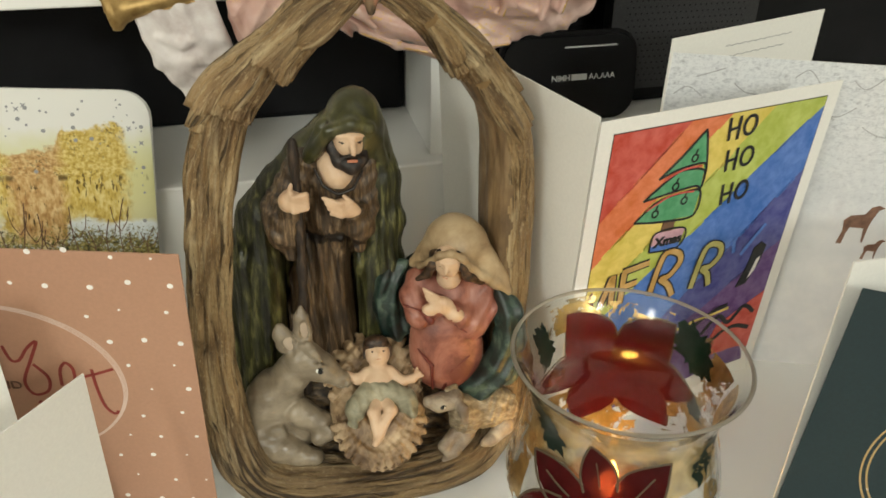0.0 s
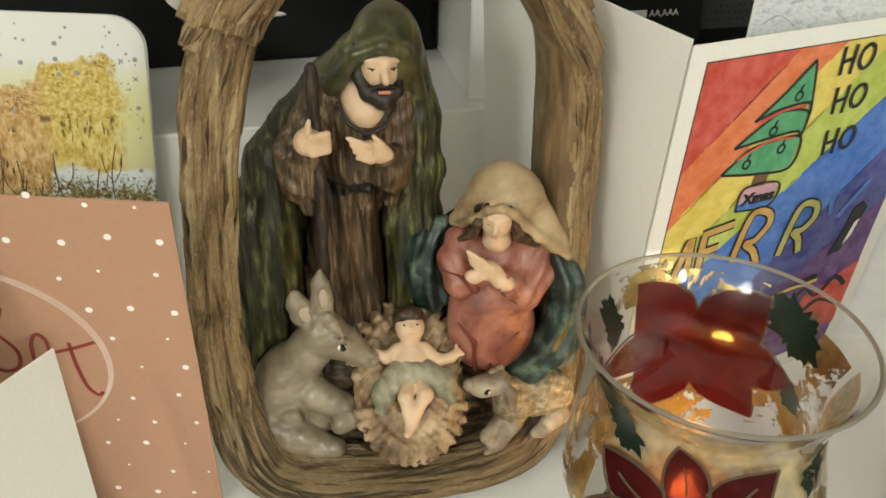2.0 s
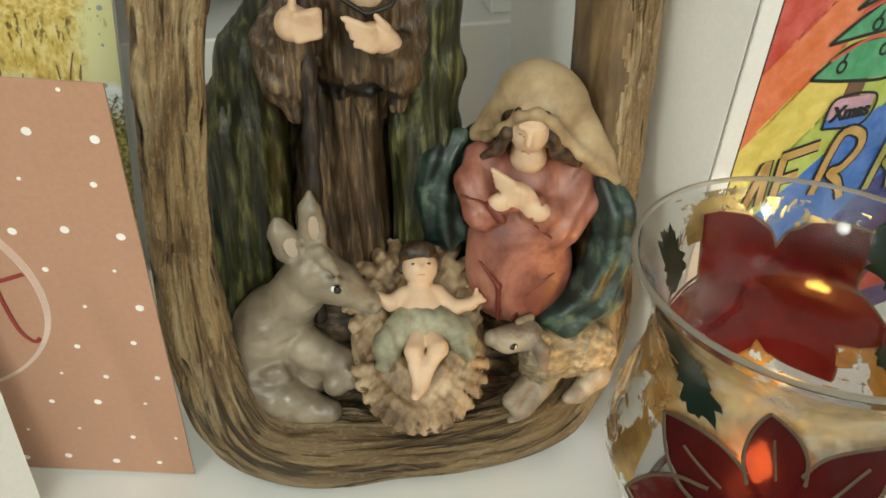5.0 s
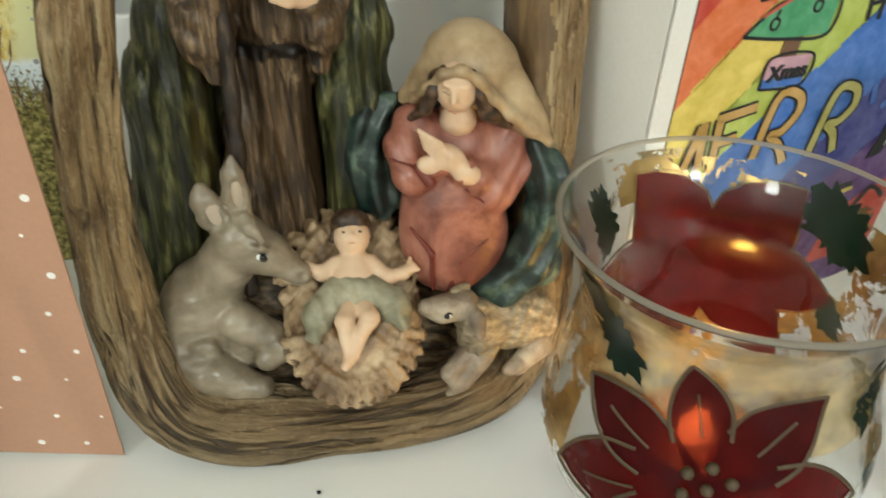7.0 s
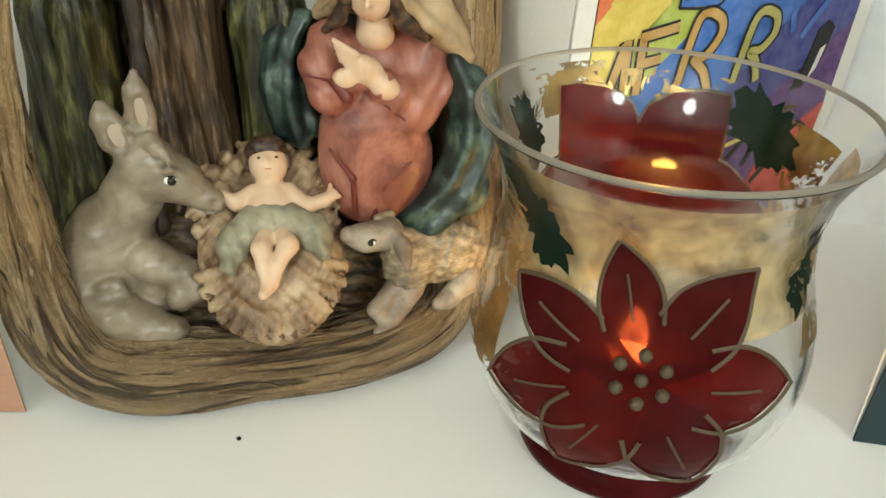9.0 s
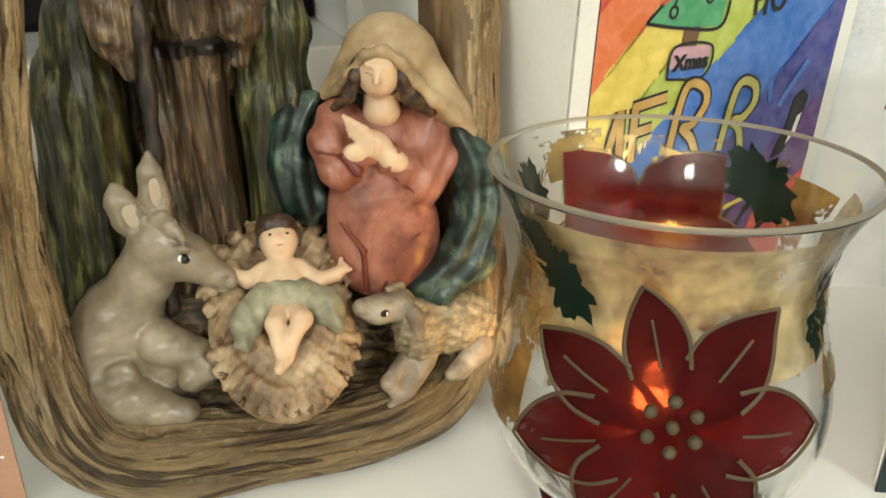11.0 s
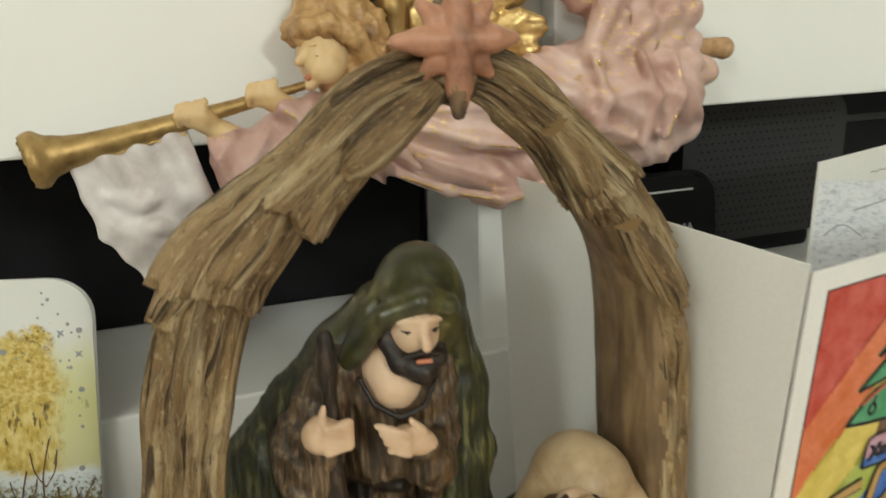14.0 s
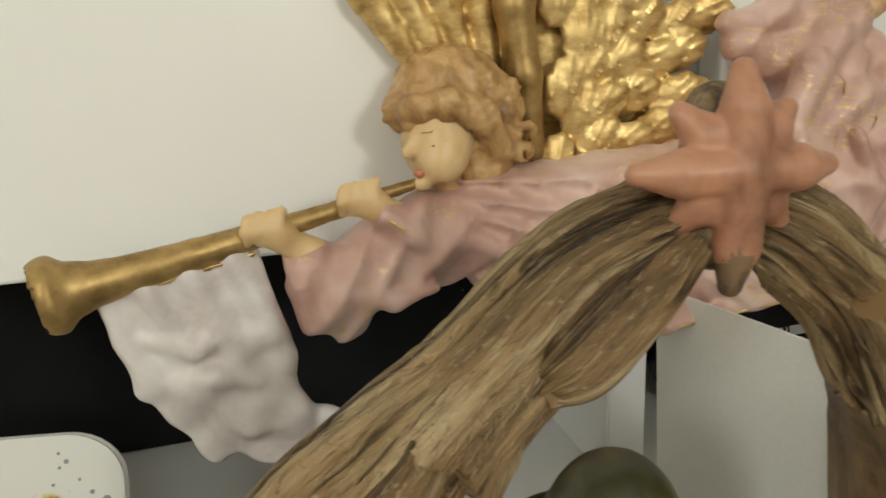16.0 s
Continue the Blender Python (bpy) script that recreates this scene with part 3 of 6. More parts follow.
bm.faces.new(low[::-1])
bm.faces.new(high)
for k in range(4):
    bm.faces.new((low[k - 1], low[k], high[k], high[k - 1]))
bmesh.ops.bevel(bm, geom=list(bm.edges), offset=0.0006, segments=2, affect="EDGES")
part("divider", bm, M["white_paint"], cabinet)
part("back_panel", box(-0.42, 0.42, 0.200, 0.206, 0.0, 0.60), M["white_paint"], cabinet)
part("top_shelf", box(-0.42, 0.42, 0.006, 0.198, TOP_Z, TOP_Z + 0.012), M["white_paint"], cabinet)
for x0, x1 in ((-0.42, 0.0125), (0.0225, 0.42)):
    part("door", box(x0, x1, -0.006, 0.005, TOP_Z + 0.0005, 0.60, 0.0010), M["white_paint"], cabinet)
part("inner_post", box(0.010, 0.025, 0.007, 0.015, TOP_Z + 0.013, 0.60), M["white_paint"], cabinet)
for x0, x1 in ((-0.42, -0.408), (0.408, 0.42)):
    part("side_panel", box(x0, x1, 0.006, 0.199, FLOOR_Z + 0.0005, TOP_Z - 0.0005), M["white_paint"], cabinet)

# black boxes and equipment in the niches
console = empty("media_box", CAB @ pose(-0.19, 0.086, FLOOR_Z), "matt black box standing in the open niche", "electronics")
part("case", box(-0.20, 0.1928, 0.0, 0.110, 0.0, 0.0912, 0.003), M["black_matt"], console)
part("front_panel", box(-0.196, 0.189, -0.0012, -0.0002, 0.004, 0.0872, 0.0004), M["black_matt"], console)

# plain black box that fills the dark back of the right niche
niche_box = empty("black_niche_box", CAB @ pose(0.31, 0.088, FLOOR_Z), "matt black equipment box deep in the niche", "electronics")
part("case", box(-0.29, 0.095, 0.0, 0.105, 0.0, 0.0912, 0.003), M["black_matt"], niche_box)
part("trim_line", box(-0.06, 0.08, -0.0008, 0.0, 0.062, 0.066, 0.0003), M["grille"], niche_box)

speaker = empty("speaker", CAB @ pose(0.172, 0.050, FLOOR_Z), "black loudspeaker with a rounded perforated grille", "speaker")
part("case", box(-0.046, 0.046, 0.012, 0.034, 0.0, 0.090, 0.004), M["black_matt"], speaker)
bm = bmesh.new()
pts = []
for cx, cz, a0 in ((0.034, 0.030, -90), (0.034, 0.071, 0), (-0.034, 0.071, 90), (-0.034, 0.030, 180)):
    for k in range(9):
        a = radians(a0 + k * 90 / 8)
        pts.append((cx + 0.016 * math.cos(a), cz + 0.016 * math.sin(a)))
outline(pts, 0.0, 0.0118, bm)
part("grille", bm, M["grille"], speaker, "finely perforated black grille")
bm = bmesh.new()
for i in range(22):
    for j in range(17):
        x, z = -0.041 + i * 0.0038 + (j % 2) * 0.0019, 0.019 + j * 0.0038
        vs = [bm.verts.new((x + 0.0006 * math.cos(a), -0.0002, z + 0.0006 * math.sin(a))) for a in (0, 1.05, 2.09, 3.14, 4.19, 5.24)]
        bm.faces.new(vs)
part("perforation", bm, M["black_matt"], speaker)

# battery charger: glossy black, rounded, leaning back in the niche
charger = empty("battery_charger", CAB @ pose(0.093, 0.036, FLOOR_Z, -8, 0, 0), "glossy black battery charger with pale printed lettering", "charger")
pts = []
for cx, cz, a0, r in ((0.030, 0.016, -90, 0.015), (0.030, 0.040, 0, 0.015), (-0.030, 0.040, 90, 0.015), (-0.030, 0.016, 180, 0.015)):
    for k in range(9):
        a = radians(a0 + k * 90 / 8)
        pts.append((cx + r * math.cos(a), cz + r * math.sin(a)))
bm = outline(pts, 0.0, 0.026)
bmesh.ops.bevel(bm, geom=[e for e in bm.edges if abs(e.verts[0].co.y) < 1e-6 and abs(e.verts[1].co.y) < 1e-6], offset=0.003, segments=3, affect="EDGES")
body = part("body", bm, M["black_gloss"], charger, smooth=False)
lettering("lettering", "NiMH", 0.0048, M["print_grey"], body, pose(-0.012, -0.0003, 0.0265) @ UPRIGHT, bold=0.0001)
part("lettering", box(0.0008, 0.0108, -0.0004, -0.0001, 0.0264, 0.0300), M["print_grey"], body)
lettering("lettering", "AA,AAA", 0.0048, M["print_grey"], body, pose(0.0122, -0.0003, 0.0265) @ UPRIGHT)
part("slot", box(-0.004, 0.030, -0.0006, -0.0001, 0.0455, 0.0465, 0.0002), M["print_grey"], body, "thin bright trim line")

# ---- greeting cards ----
T = 0.0006


def panel(card, name, at, yaw, lean, roll, width, height, material, label=""):
    """A standing sheet of card from its lower left corner; local x along it, z up, -y its face."""
    local = card.matrix_world.inverted() @ (pose(*at) @ pose(0, 0, 0, 0, 0, yaw) @ pose(0, 0, 0, lean, roll, 0))
    return part(name, box(0, width, -T / 2, T / 2, 0, height), material, card, label, local)


def decal(name, parent, points, material, lift, label=""):
    return part(name, outline(points, -T / 2 - lift * 0.00012 - 0.0001, -T / 2 + 0.00005), material, parent, label)


def pen(name, parent, points, width, material, lift, label=""):
    return part(name, stroke(points, width, -T / 2 - lift * 0.00012 - 0.0001, 0.0001), material, parent, label)


def clip_half(poly, a, b, c):
    """The part of a polygon with a*x + b*z <= c."""
    out = []
    for p, q in zip(poly, poly[1:] + poly[:1]):
        dp, dq = a * p[0] + b * p[1] - c, a * q[0] + b * q[1] - c
        if dp <= 0:
            out.append(p)
        if dp * dq < 0:
            t = dp / (dp - dq)
            out.append((p[0] + t * (q[0] - p[0]), p[1] + t * (q[1] - p[1])))
    return out


# hand-drawn rainbow card, open, its fold towards the viewer
rainbow = empty("greeting_card", pose(0.060, 0.281, 0), "open white greeting card with a hand-drawn rainbow and tree", "greeting card")
RW, RH = 0.126, 0.1685
FRONT_AT = Matrix.Translation((0.0668, 0.2848, 0.1616)) @ pose(0, 0, 0, 0, 0, 25.6) @ pose(0, 0, 0, 3.84, -0.2, 0) @ pose(-0.0070, 0, -0.1622)
front = part("front_panel", box(0, RW, -T / 2, T / 2, 0, RH), M["card_white"], rainbow, "", rainbow.matrix_world.inverted() @ FRONT_AT)
# the blank half bends a little between the fold and its free edge
free_low, free_high, fold_low, fold_high = (Vector(v) for v in ((0.0083, 0.3810, 0.0), (-0.0008, 0.3753, 0.1757), (0.0556, 0.2922, 0.0), (0.0602, 0.2822, 0.1695)))
bm = bmesh.new()
sheets = []
for side in (0.0, T):
    off = Vector((0.848, 0.53, 0)) * side
    sheets.append([[bm.verts.new(free_low.lerp(free_high, v / 10).lerp(fold_low.lerp(fold_high, v / 10), u / 10) + off - rainbow.location) for u in range(11)] for v in range(11)])
for g, flip in zip(sheets, (False, True)):
    for v in range(10):
        for u in range(10):
            q = (g[v][u], g[v][u + 1], g[v + 1][u + 1], g[v + 1][u])
            bm.faces.new(q[::-1] if flip else q)
ring = [(0, u) for u in range(10)] + [(v, 10) for v in range(10)] + [(10, 10 - u) for u in range(10)] + [(10 - v, 0) for v in range(10)]
for k in range(len(ring)):
    (a, b), (c, d) = ring[k - 1], ring[k]
    bm.faces.new((sheets[0][c][d], sheets[0][a][b], sheets[1][a][b], sheets[1][c][d]))
bmesh.ops.recalc_face_normals(bm, faces=bm.faces)
part("back_panel", bm, M["card_grey"], rainbow, "blank grey-white inside panel")
OX, OZ = 0.0070, 0.1622
px0, px1, pz0, pz1 = OX, OX + 0.1118, 0.010, OZ
rect = [(px0, pz0), (px1, pz0), (px1, pz1), (px0, pz1)]
decal("border_line", front, [(px0 - 0.0004, pz0 - 0.0004), (px1 + 0.0004, pz0 - 0.0004), (px1 + 0.0004, pz1 + 0.0004), (px0 - 0.0004, pz1 + 0.0004)], M["ink_black"], 0)


def mm(x, z):
    """A spot of the drawing: millimetres from its upper left corner."""
    return (OX + 0.001 * x, OZ + 0.001 * z)


# slanting colour bands: each border by two points
borders = [((38.9, 1.1), (0, -39.5)), ((60, 1.2), (-0.6, -63.3)), ((83, 0.5), (17.6, -67.9)), ((112.3, -3.7), (50.5, -56.9)), ((112.2, -34.4), (64.8, -83.4)), ((112.6, -72.6), (85.8, -92.5))]
order = ["red", "orange", "yellow", "lime", "blue", "navy", "violet"]
halves = []
for p, q in borders:
    (ax_, az_), (bx_, bz_) = mm(*p), mm(*q)
    nx, nz = az_ - bz_, -(ax_ - bx_)
    halves.append((nx, nz, nx * ax_ + nz * az_))
for k, nm in enumerate(order):
    poly = list(rect)
    if k > 0:
        poly = clip_half(poly, -halves[k - 1][0], -halves[k - 1][1], -halves[k - 1][2])
    if k < 6:
        poly = clip_half(poly, *halves[k])
    if len(poly) > 2:
        decal("colour_band", front, poly, M["pen_" + nm], 1)
# brush-ragged seams between the bands
rng = random.Random(12)
for k, (p, q) in enumerate(borders):
    for j in range(22):
        f = rng.random()
        x, z = mm(p[0] + (q[0] - p[0]) * f, p[1] + (q[1] - p[1]) * f)
        d = Vector((q[0] - p[0], 0, q[1] - p[1])).normalized() * rng.uniform(0.002, 0.006)
        o = rng.uniform(-0.0004, 0.0004)
        if px0 + 0.006 < x < px1 - 0.006 and pz0 + 0.006 < z < pz1 - 0.006:
            pen("brush_seam", front, [(x - d.x + o, z - d.z), (x + o, z), (x + d.x + o, z + d.z)], rng.uniform(0.0006, 0.0013), M["pen_" + order[k + rng.choice((0, 1))]], 2)
# tree of three tiers
for shape in ([(17.8, -43.1), (33, -45.5), (49.6, -46.0), (50.5, -34.0), (40, -33.0), (29, -34.5), (23, -38.5)],
              [(20.5, -33.2), (35, -31.6), (47.5, -31.0), (50.0, -33.4), (50.0, -24.0), (38, -22.0), (31, -25.5), (26, -29.0)],
              [(26.4, -24.0), (36, -21.0), (49.0, -20.4), (51.0, -25.8), (50.0, -19.0), (46.5, -6.0), (44.8, -6.2), (37, -14.5), (31, -20.0)]):
    q = [mm(*v) for v in shape]
    decal("tree_tier", front, q, M["pen_green"], 5)
    pen("outline_stroke", front, q + q[:1], 0.0010, M["ink_black"], 6)
for bx, bz in ((28.0, -40.5), (42.5, -37.0), (36.0, -29.0), (43.0, -17.0)):
    ring = [mm(bx + 1.5 * math.cos(a), bz + 1.7 * math.sin(a)) for a in np.linspace(1.6, 7.8, 9)]
    pen("bauble", front, ring + [mm(bx + 0.6, bz + 4)], 0.0008, M["ink_black"], 7)
for q in ([(23, -38.0), (35, -33.0), (47, -33.4)], [(29, -25.0), (38, -21.6), (48, -21.4)]):
    pen("tinsel", front, [mm(*v) for v in q], 0.0009, M["pen_red"], 7)
decal("tree_trunk", front, [mm(33.6, -52), mm(40.0, -52), mm(40.6, -45.4), mm(34.2, -45.6)], M["ink_brown"], 5)
decal("tree_pot", front, [mm(30.0, -57.5), mm(46.0, -57.5), mm(46.8, -51.6), mm(30.8, -51.0)], M["pen_lilac"], 6)
decal("tree_pot", front, [mm(29.3, -60.5), mm(45.2, -61.0), mm(46.0, -57.5), mm(30.0, -57.5)], M["pen_blue"], 6)
pen("outline_stroke", front, [mm(29.3, -60.5), mm(30.8, -51.0), mm(46.8, -51.6), mm(45.2, -61.0), mm(29.3, -60.5)], 0.0008, M["ink_black"], 7)
lettering("pen_letters", "Xmas", 0.0064, M["ink_black"], front, Matrix.Translation((mm(31.2, 0)[0], -0.0015, mm(0, -58.0)[1])) @ UPRIGHT, 0.0001, bold=0.0003)
# HO HO HO
for hx, hz in ((59.3, -12.0), (62.2, -27.0), (64.6, -43.9)):
    pen("pen_letter", front, [mm(hx, hz), mm(hx - 1.4, hz + 10.4)], 0.0015, M["ink_black"], 6)
    pen("pen_letter", front, [mm(hx + 4.6, hz - 0.2), mm(hx + 4.0, hz + 10.6)], 0.0015, M["ink_black"], 6)
    pen("pen_letter", front, [mm(hx - 0.6, hz + 4.8), mm(hx + 4.4, hz + 5.6)], 0.0014, M["ink_black"], 6)
    ring = [mm(hx + 10.4 + 3.2 * math.cos(a), hz + 5.6 + 4.3 * math.sin(a)) for a in np.linspace(1.2, 7.7, 12)]
    pen("pen_letter", front, ring, 0.0015, M["ink_black"], 6)
# big outlined letters
for fill, line in (("ochre", [(7.6, -84), (11.6, -69.0)]), ("ochre", [(12.2, -68.0), (13.4, -84)]), ("ochre", [(18.6, -85.5), (18.0, -67.8)]), ("ochre", [(17.0, -67.8), (31.0, -66.0)]), ("ochre", [(19.4, -76), (26, -75.2)]),
                   ("ochre", [(35.0, -85), (38.6, -64.5), (46.5, -64.6), (49.0, -70), (44.5, -76.5), (40.0, -77.5), (45, -82), (49.0, -89)]),
                   ("olive", [(59.5, -88), (63.0, -66.8), (71.0, -66.4), (73.0, -72.5), (68.5, -77.5), (64.0, -78), (68, -82), (70.5, -89)])):
    q = [mm(*v) for v in line]
    pen("drawn_letter", front, q, 0.0044, M["ink_black"], 6)
    pen("drawn_letter", front, q, 0.0028, M["pen_" + fill], 7)
decal("drawn_mark", front, [mm(*v) for v in ((1.0, -85), (1.2, -76.5), (2.4, -74.5), (4.8, -85))], M["ink_brown"], 5)
for q in ([(79.5, -66), (81.5, -73.5)], [(97.5, -61), (90.5, -70), (86.5, -76)]):
    pen("drawn_letter", front, [mm(*v) for v in q], 0.0022, M["pen_blue"], 6)
# small black and white bird-like mark and a dark scribble low on the card
decal("drawn_mark", front, [mm(*v) for v in ((90, -96), (96, -95), (101, -84), (102.5, -74), (99, -71.5), (95, -74), (93.5, -84))], M["ink_black"], 5)
decal("drawn_mark", front, [mm(*v) for v in ((96.0, -92), (99.0, -88), (100.6, -80), (98.4, -81))], M["card_white"], 6)
for q in ([(76, -122), (84, -112), (92, -118), (100, -110), (108, -116)], [(66, -118), (78, -108), (88, -106)], [(84, -130), (95, -122), (108, -126)]):
    pen("pen_scribble", front, [mm(*v) for v in q], 0.0024, M["ink_black"], 6)
pen("pen_scribble", front, [mm(*v) for v in ((58, -113), (74, -110), (89, -108))], 0.0016, M["pen_yellow"], 7)
decal("colour_band", front, [mm(86, -118), mm(111.8, -104), mm(111.8, -140), mm(80, -140)], M["pen_red"], 4)

# snow-scene card, fold to the left
snow = empty("greeting_card", pose(0.108, 0.3655, 0), "open greeting card with a snowy woodland photograph", "greeting card")
sp = panel(snow, "front_panel", (0.105, 0.3655, 0), -6.0, -1.5, 1.0, 0.15, 0.1695, M["card_white"])
decal("photo_print", sp, [(0.0, 0.0), (0.15, 0.0), (0.15, 0.1695), (0.0, 0.1695)], M["snow"], 0)
for dx, dz, s in ((0.098, 0.078, 0.72), (0.112, 0.070, 0.38)):
    shape = [(0, 0), (0.002, 0.010), (0.001, 0.018), (0.005, 0.022), (0.014, 0.0235), (0.017, 0.029), (0.022, 0.031), (0.026, 0.029), (0.0225, 0.0275), (0.020, 0.021), (0.0185, 0.014), (0.0175, 0.002), (0.0165, 0.002), (0.0155, 0.013), (0.006, 0.013), (0.0045, 0.008), (0.0035, 0.0)]
    decal("deer_print", sp, [(dx + s * x, dz + s * z) for x, z in shape], M["deer"], 2, "small brown animal shape")
for k in range(16):
    bx, bz = 0.004 + 0.009 * k, 0.150 + 0.012 * math.sin(k * 2.3)
    pen("branch_print", sp, [(bx, bz), (bx + 0.006, bz + 0.004 * math.cos(k)), (bx + 0.013, bz + 0.005 * math.sin(k * 1.7))], 0.0004, M["ink_grey"], 2)
hw = panel(snow, "back_panel", (0.105, 0.3665, 0), 36.0, 0.0, 1.0, 0.125, 0.1760, M["card_white"])
for k in range(6):
    q = [(0.042 + 0.0022 * j + 0.004 * (k % 2), 0.1670 - 0.0055 * k + 0.0003 * math.sin(j * 2.1 + k)) for j in range(26 - 4 * (k % 3))]
    pen("pen_bar", hw, q, 0.00035, M["ink_grey"], 1)

# dusty-pink dotted card with an oval wreath line
pink = empty("greeting_card", pose(-0.09, 0.246, 0), "dusty pink greeting card with white foil dots", "greeting card")
PW, PH = 0.118, 0.138
PINK_AT = Matrix.Translation((-0.0862, 0.2318, 0.1375)) @ pose(0, 0, 0, 0, 0, 2.5) @ pose(0, 0, 0, 6.8, 2.76, 0) @ pose(-PW, 0, -PH)
pk = part("front_panel", box(0, PW, -T / 2, T / 2, 0, PH), M["card_pink"], pink, "", pink.matrix_world.inverted() @ PINK_AT)
part("back_panel", box(0.001, PW - 0.002, 0.0012, 0.0018, 0.0005, PH - 0.004), M["card_white"], pink, "", pink.matrix_world.inverted() @ PINK_AT)
rng = random.Random(4)
dots = []
for i in range(9):
    for j in range(11):
        x, z = PW - 0.006 - i * 0.0140 + (j % 2) * 0.006 - 0.003 + rng.uniform(-.0018, .0018), 0.007 + j * 0.0130 + rng.uniform(-.0018, .0018)
        if 0.002 < x < PW - 0.002 and ((x - 0.044) / 0.048) ** 2 + ((z - 0.074) / 0.042) ** 2 > 1.08:
            dots.append((x, z, rng.choice((0.0005, 0.0008, 0.0011))))
for x, z, r in dots:
    decal("foil_dot", pk, [(x + r * math.cos(a), z + r * math.sin(a)) for a in np.linspace(0, 6.28, 10)[:-1]], M["foil"], 0)
for k in range(4):
    q = [(0.044 + (0.0455 + 0.0005 * k) * math.cos(a + 0.02 * k), 0.074 + (0.0385 + 0.0004 * k) * math.sin(a + 0.03 * k)) for a in np.linspace(0, 6.283, 44)]
    pen("oval_line", pk, q, 0.00035, M["chalk"], 0)
# script strokes: the end of one word over the end of another
for q in ([(0.018, 0.088), (0.024, 0.096), (0.030, 0.087), (0.035, 0.095), (0.040, 0.086), (0.045, 0.094), (0.0475, 0.0935)],
          [(0.050, 0.094), (0.0515, 0.087), (0.0545, 0.087), (0.0585, 0.093), (0.0625, 0.0965), (0.0590, 0.088), (0.0540, 0.076), (0.0560, 0.069), (0.0615, 0.071), (0.0630, 0.078), (0.0590, 0.085)],
          [(0.0672, 0.074), (0.0680, 0.082), (0.0705, 0.086), (0.0728, 0.083), (0.0725, 0.076)],
          [(0.0795, 0.083), (0.0798, 0.073), (0.0812, 0.063), (0.0840, 0.0590), (0.0858, 0.0605)],
          [(0.0745, 0.0785), (0.0805, 0.0805), (0.0875, 0.0835)], [(0.0568, 0.064), (0.0578, 0.0655)]):
    pen("script_stroke", pk, q, 0.0012, M["ink_red"], 1)
lettering("printed_letters", "AND", 0.0058, M["ink_brown"], pk, pose(0.0400, -0.0007, 0.0720) @ UPRIGHT, 0.0001)

# autumn card with rounded corners, behind the pink one
autumn = empty("greeting_card", pose(-0.14, 0.345, 0), "rounded greeting card with yellow autumn trees photo", "greeting card")
AW, AH = 0.1050, 0.1610
ax, ay, ayaw = -0.1478, 0.3535, 15.5
pts = [(0, 0), (AW, 0)]
for k in range(9):
    a = radians(k * 90 / 8)
    pts.append((AW - 0.013 + 0.013 * math.cos(a), AH - 0.013 + 0.013 * math.sin(a)))
for k in range(9):
    a = radians(90 + k * 90 / 8)
    pts.append((0.013 + 0.013 * math.cos(a), AH - 0.013 + 0.013 * math.sin(a)))
local = autumn.matrix_world.inverted() @ pose(ax - AW * math.cos(radians(ayaw)), ay - AW * math.sin(radians(ayaw)), 0, 0, 0, ayaw) @ pose(0, 0, 0, 0, 5.2, 0)
ap = part("front_panel", outline(pts, -T / 2, T / 2), M["autumn"], autumn, "", local)
local2 = autumn.matrix_world.inverted() @ pose(ax - AW * math.cos(radians(ayaw)), ay + 0.0014 - AW * math.sin(radians(ayaw)), 0, 0, 0, ayaw) @ pose(0, 0, 0, 0, 5.4, 0)
part("back_panel", outline(pts, -T / 2, T / 2), M["card_white"], autumn, "", local2)
rng = random.Random(9)
for k in range(70):
    x, z = rng.uniform(0.004, AW - 0.004), AH - 0.004 - abs(rng.gauss(0, 0.014))
    if k > 55:
        x, z = AW - 0.004 - abs(rng.gauss(0, 0.004)), rng.uniform(0.09, 0.15)
    r = rng.choice((0.0004, 0.0006, 0.0010))
    if k % 6 == 0:
        shape = [(x + (1.6 if i % 2 else 0.5) * 0.0010 * math.cos(i * math.pi / 4), z + (1.6 if i % 2 else 0.5) * 0.0010 * math.sin(i * math.pi / 4)) for i in range(8)]
    else:
        shape = [(x + r * math.cos(a), z + r * math.sin(a)) for a in np.linspace(0, 6.28, 8)[:-1]]
    decal("ink_speck", ap, shape, M["ink_grey"], 1)
for k in range(15):
    bx = AW - 0.004 - k * 0.0065
    bz = 0.074 + rng.uniform(-.003, .003)
    h = rng.uniform(0.012, 0.030)
    pen("twig_print", ap, [(bx, bz), (bx + rng.uniform(-.003, .003), bz + h * .5), (bx + rng.uniform(-.004, .004), bz + h)], 0.00045, M["ink_brown"], 1)
    for s in (-1, 1):
        pen("twig_print", ap, [(bx, bz + h * .4), (bx + s * 0.003, bz + h * .6), (bx + s * 0.004, bz + h * .85)], 0.00035, M["ink_brown"], 1)

# plain white card whose back shows, in front of the pink one
white = empty("greeting_card", pose(-0.13, 0.235, 0), "white greeting card seen from its blank back", "greeting card")
wp = panel(white, "front_panel", (-0.1194 - 0.10 * math.cos(radians(65.7)), 0.2129 - 0.10 * math.sin(radians(65.7)), 0), 65.7, 0.0, 0.8, 0.10, 0.102, M["card_white"])
panel(white, "back_panel", (-0.1475 - 0.10 * math.cos(radians(30)), 0.2150 - 0.10 * math.sin(radians(30)), 0), 30.0, 0.0, 0.5, 0.10, 0.128, M["card_white"])
lettering("pencil_letters", "as", 0.017, M["ink_grey"], wp, pose(0.0704, -0.0006, 0.0506) @ UPRIGHT, 0.0001)

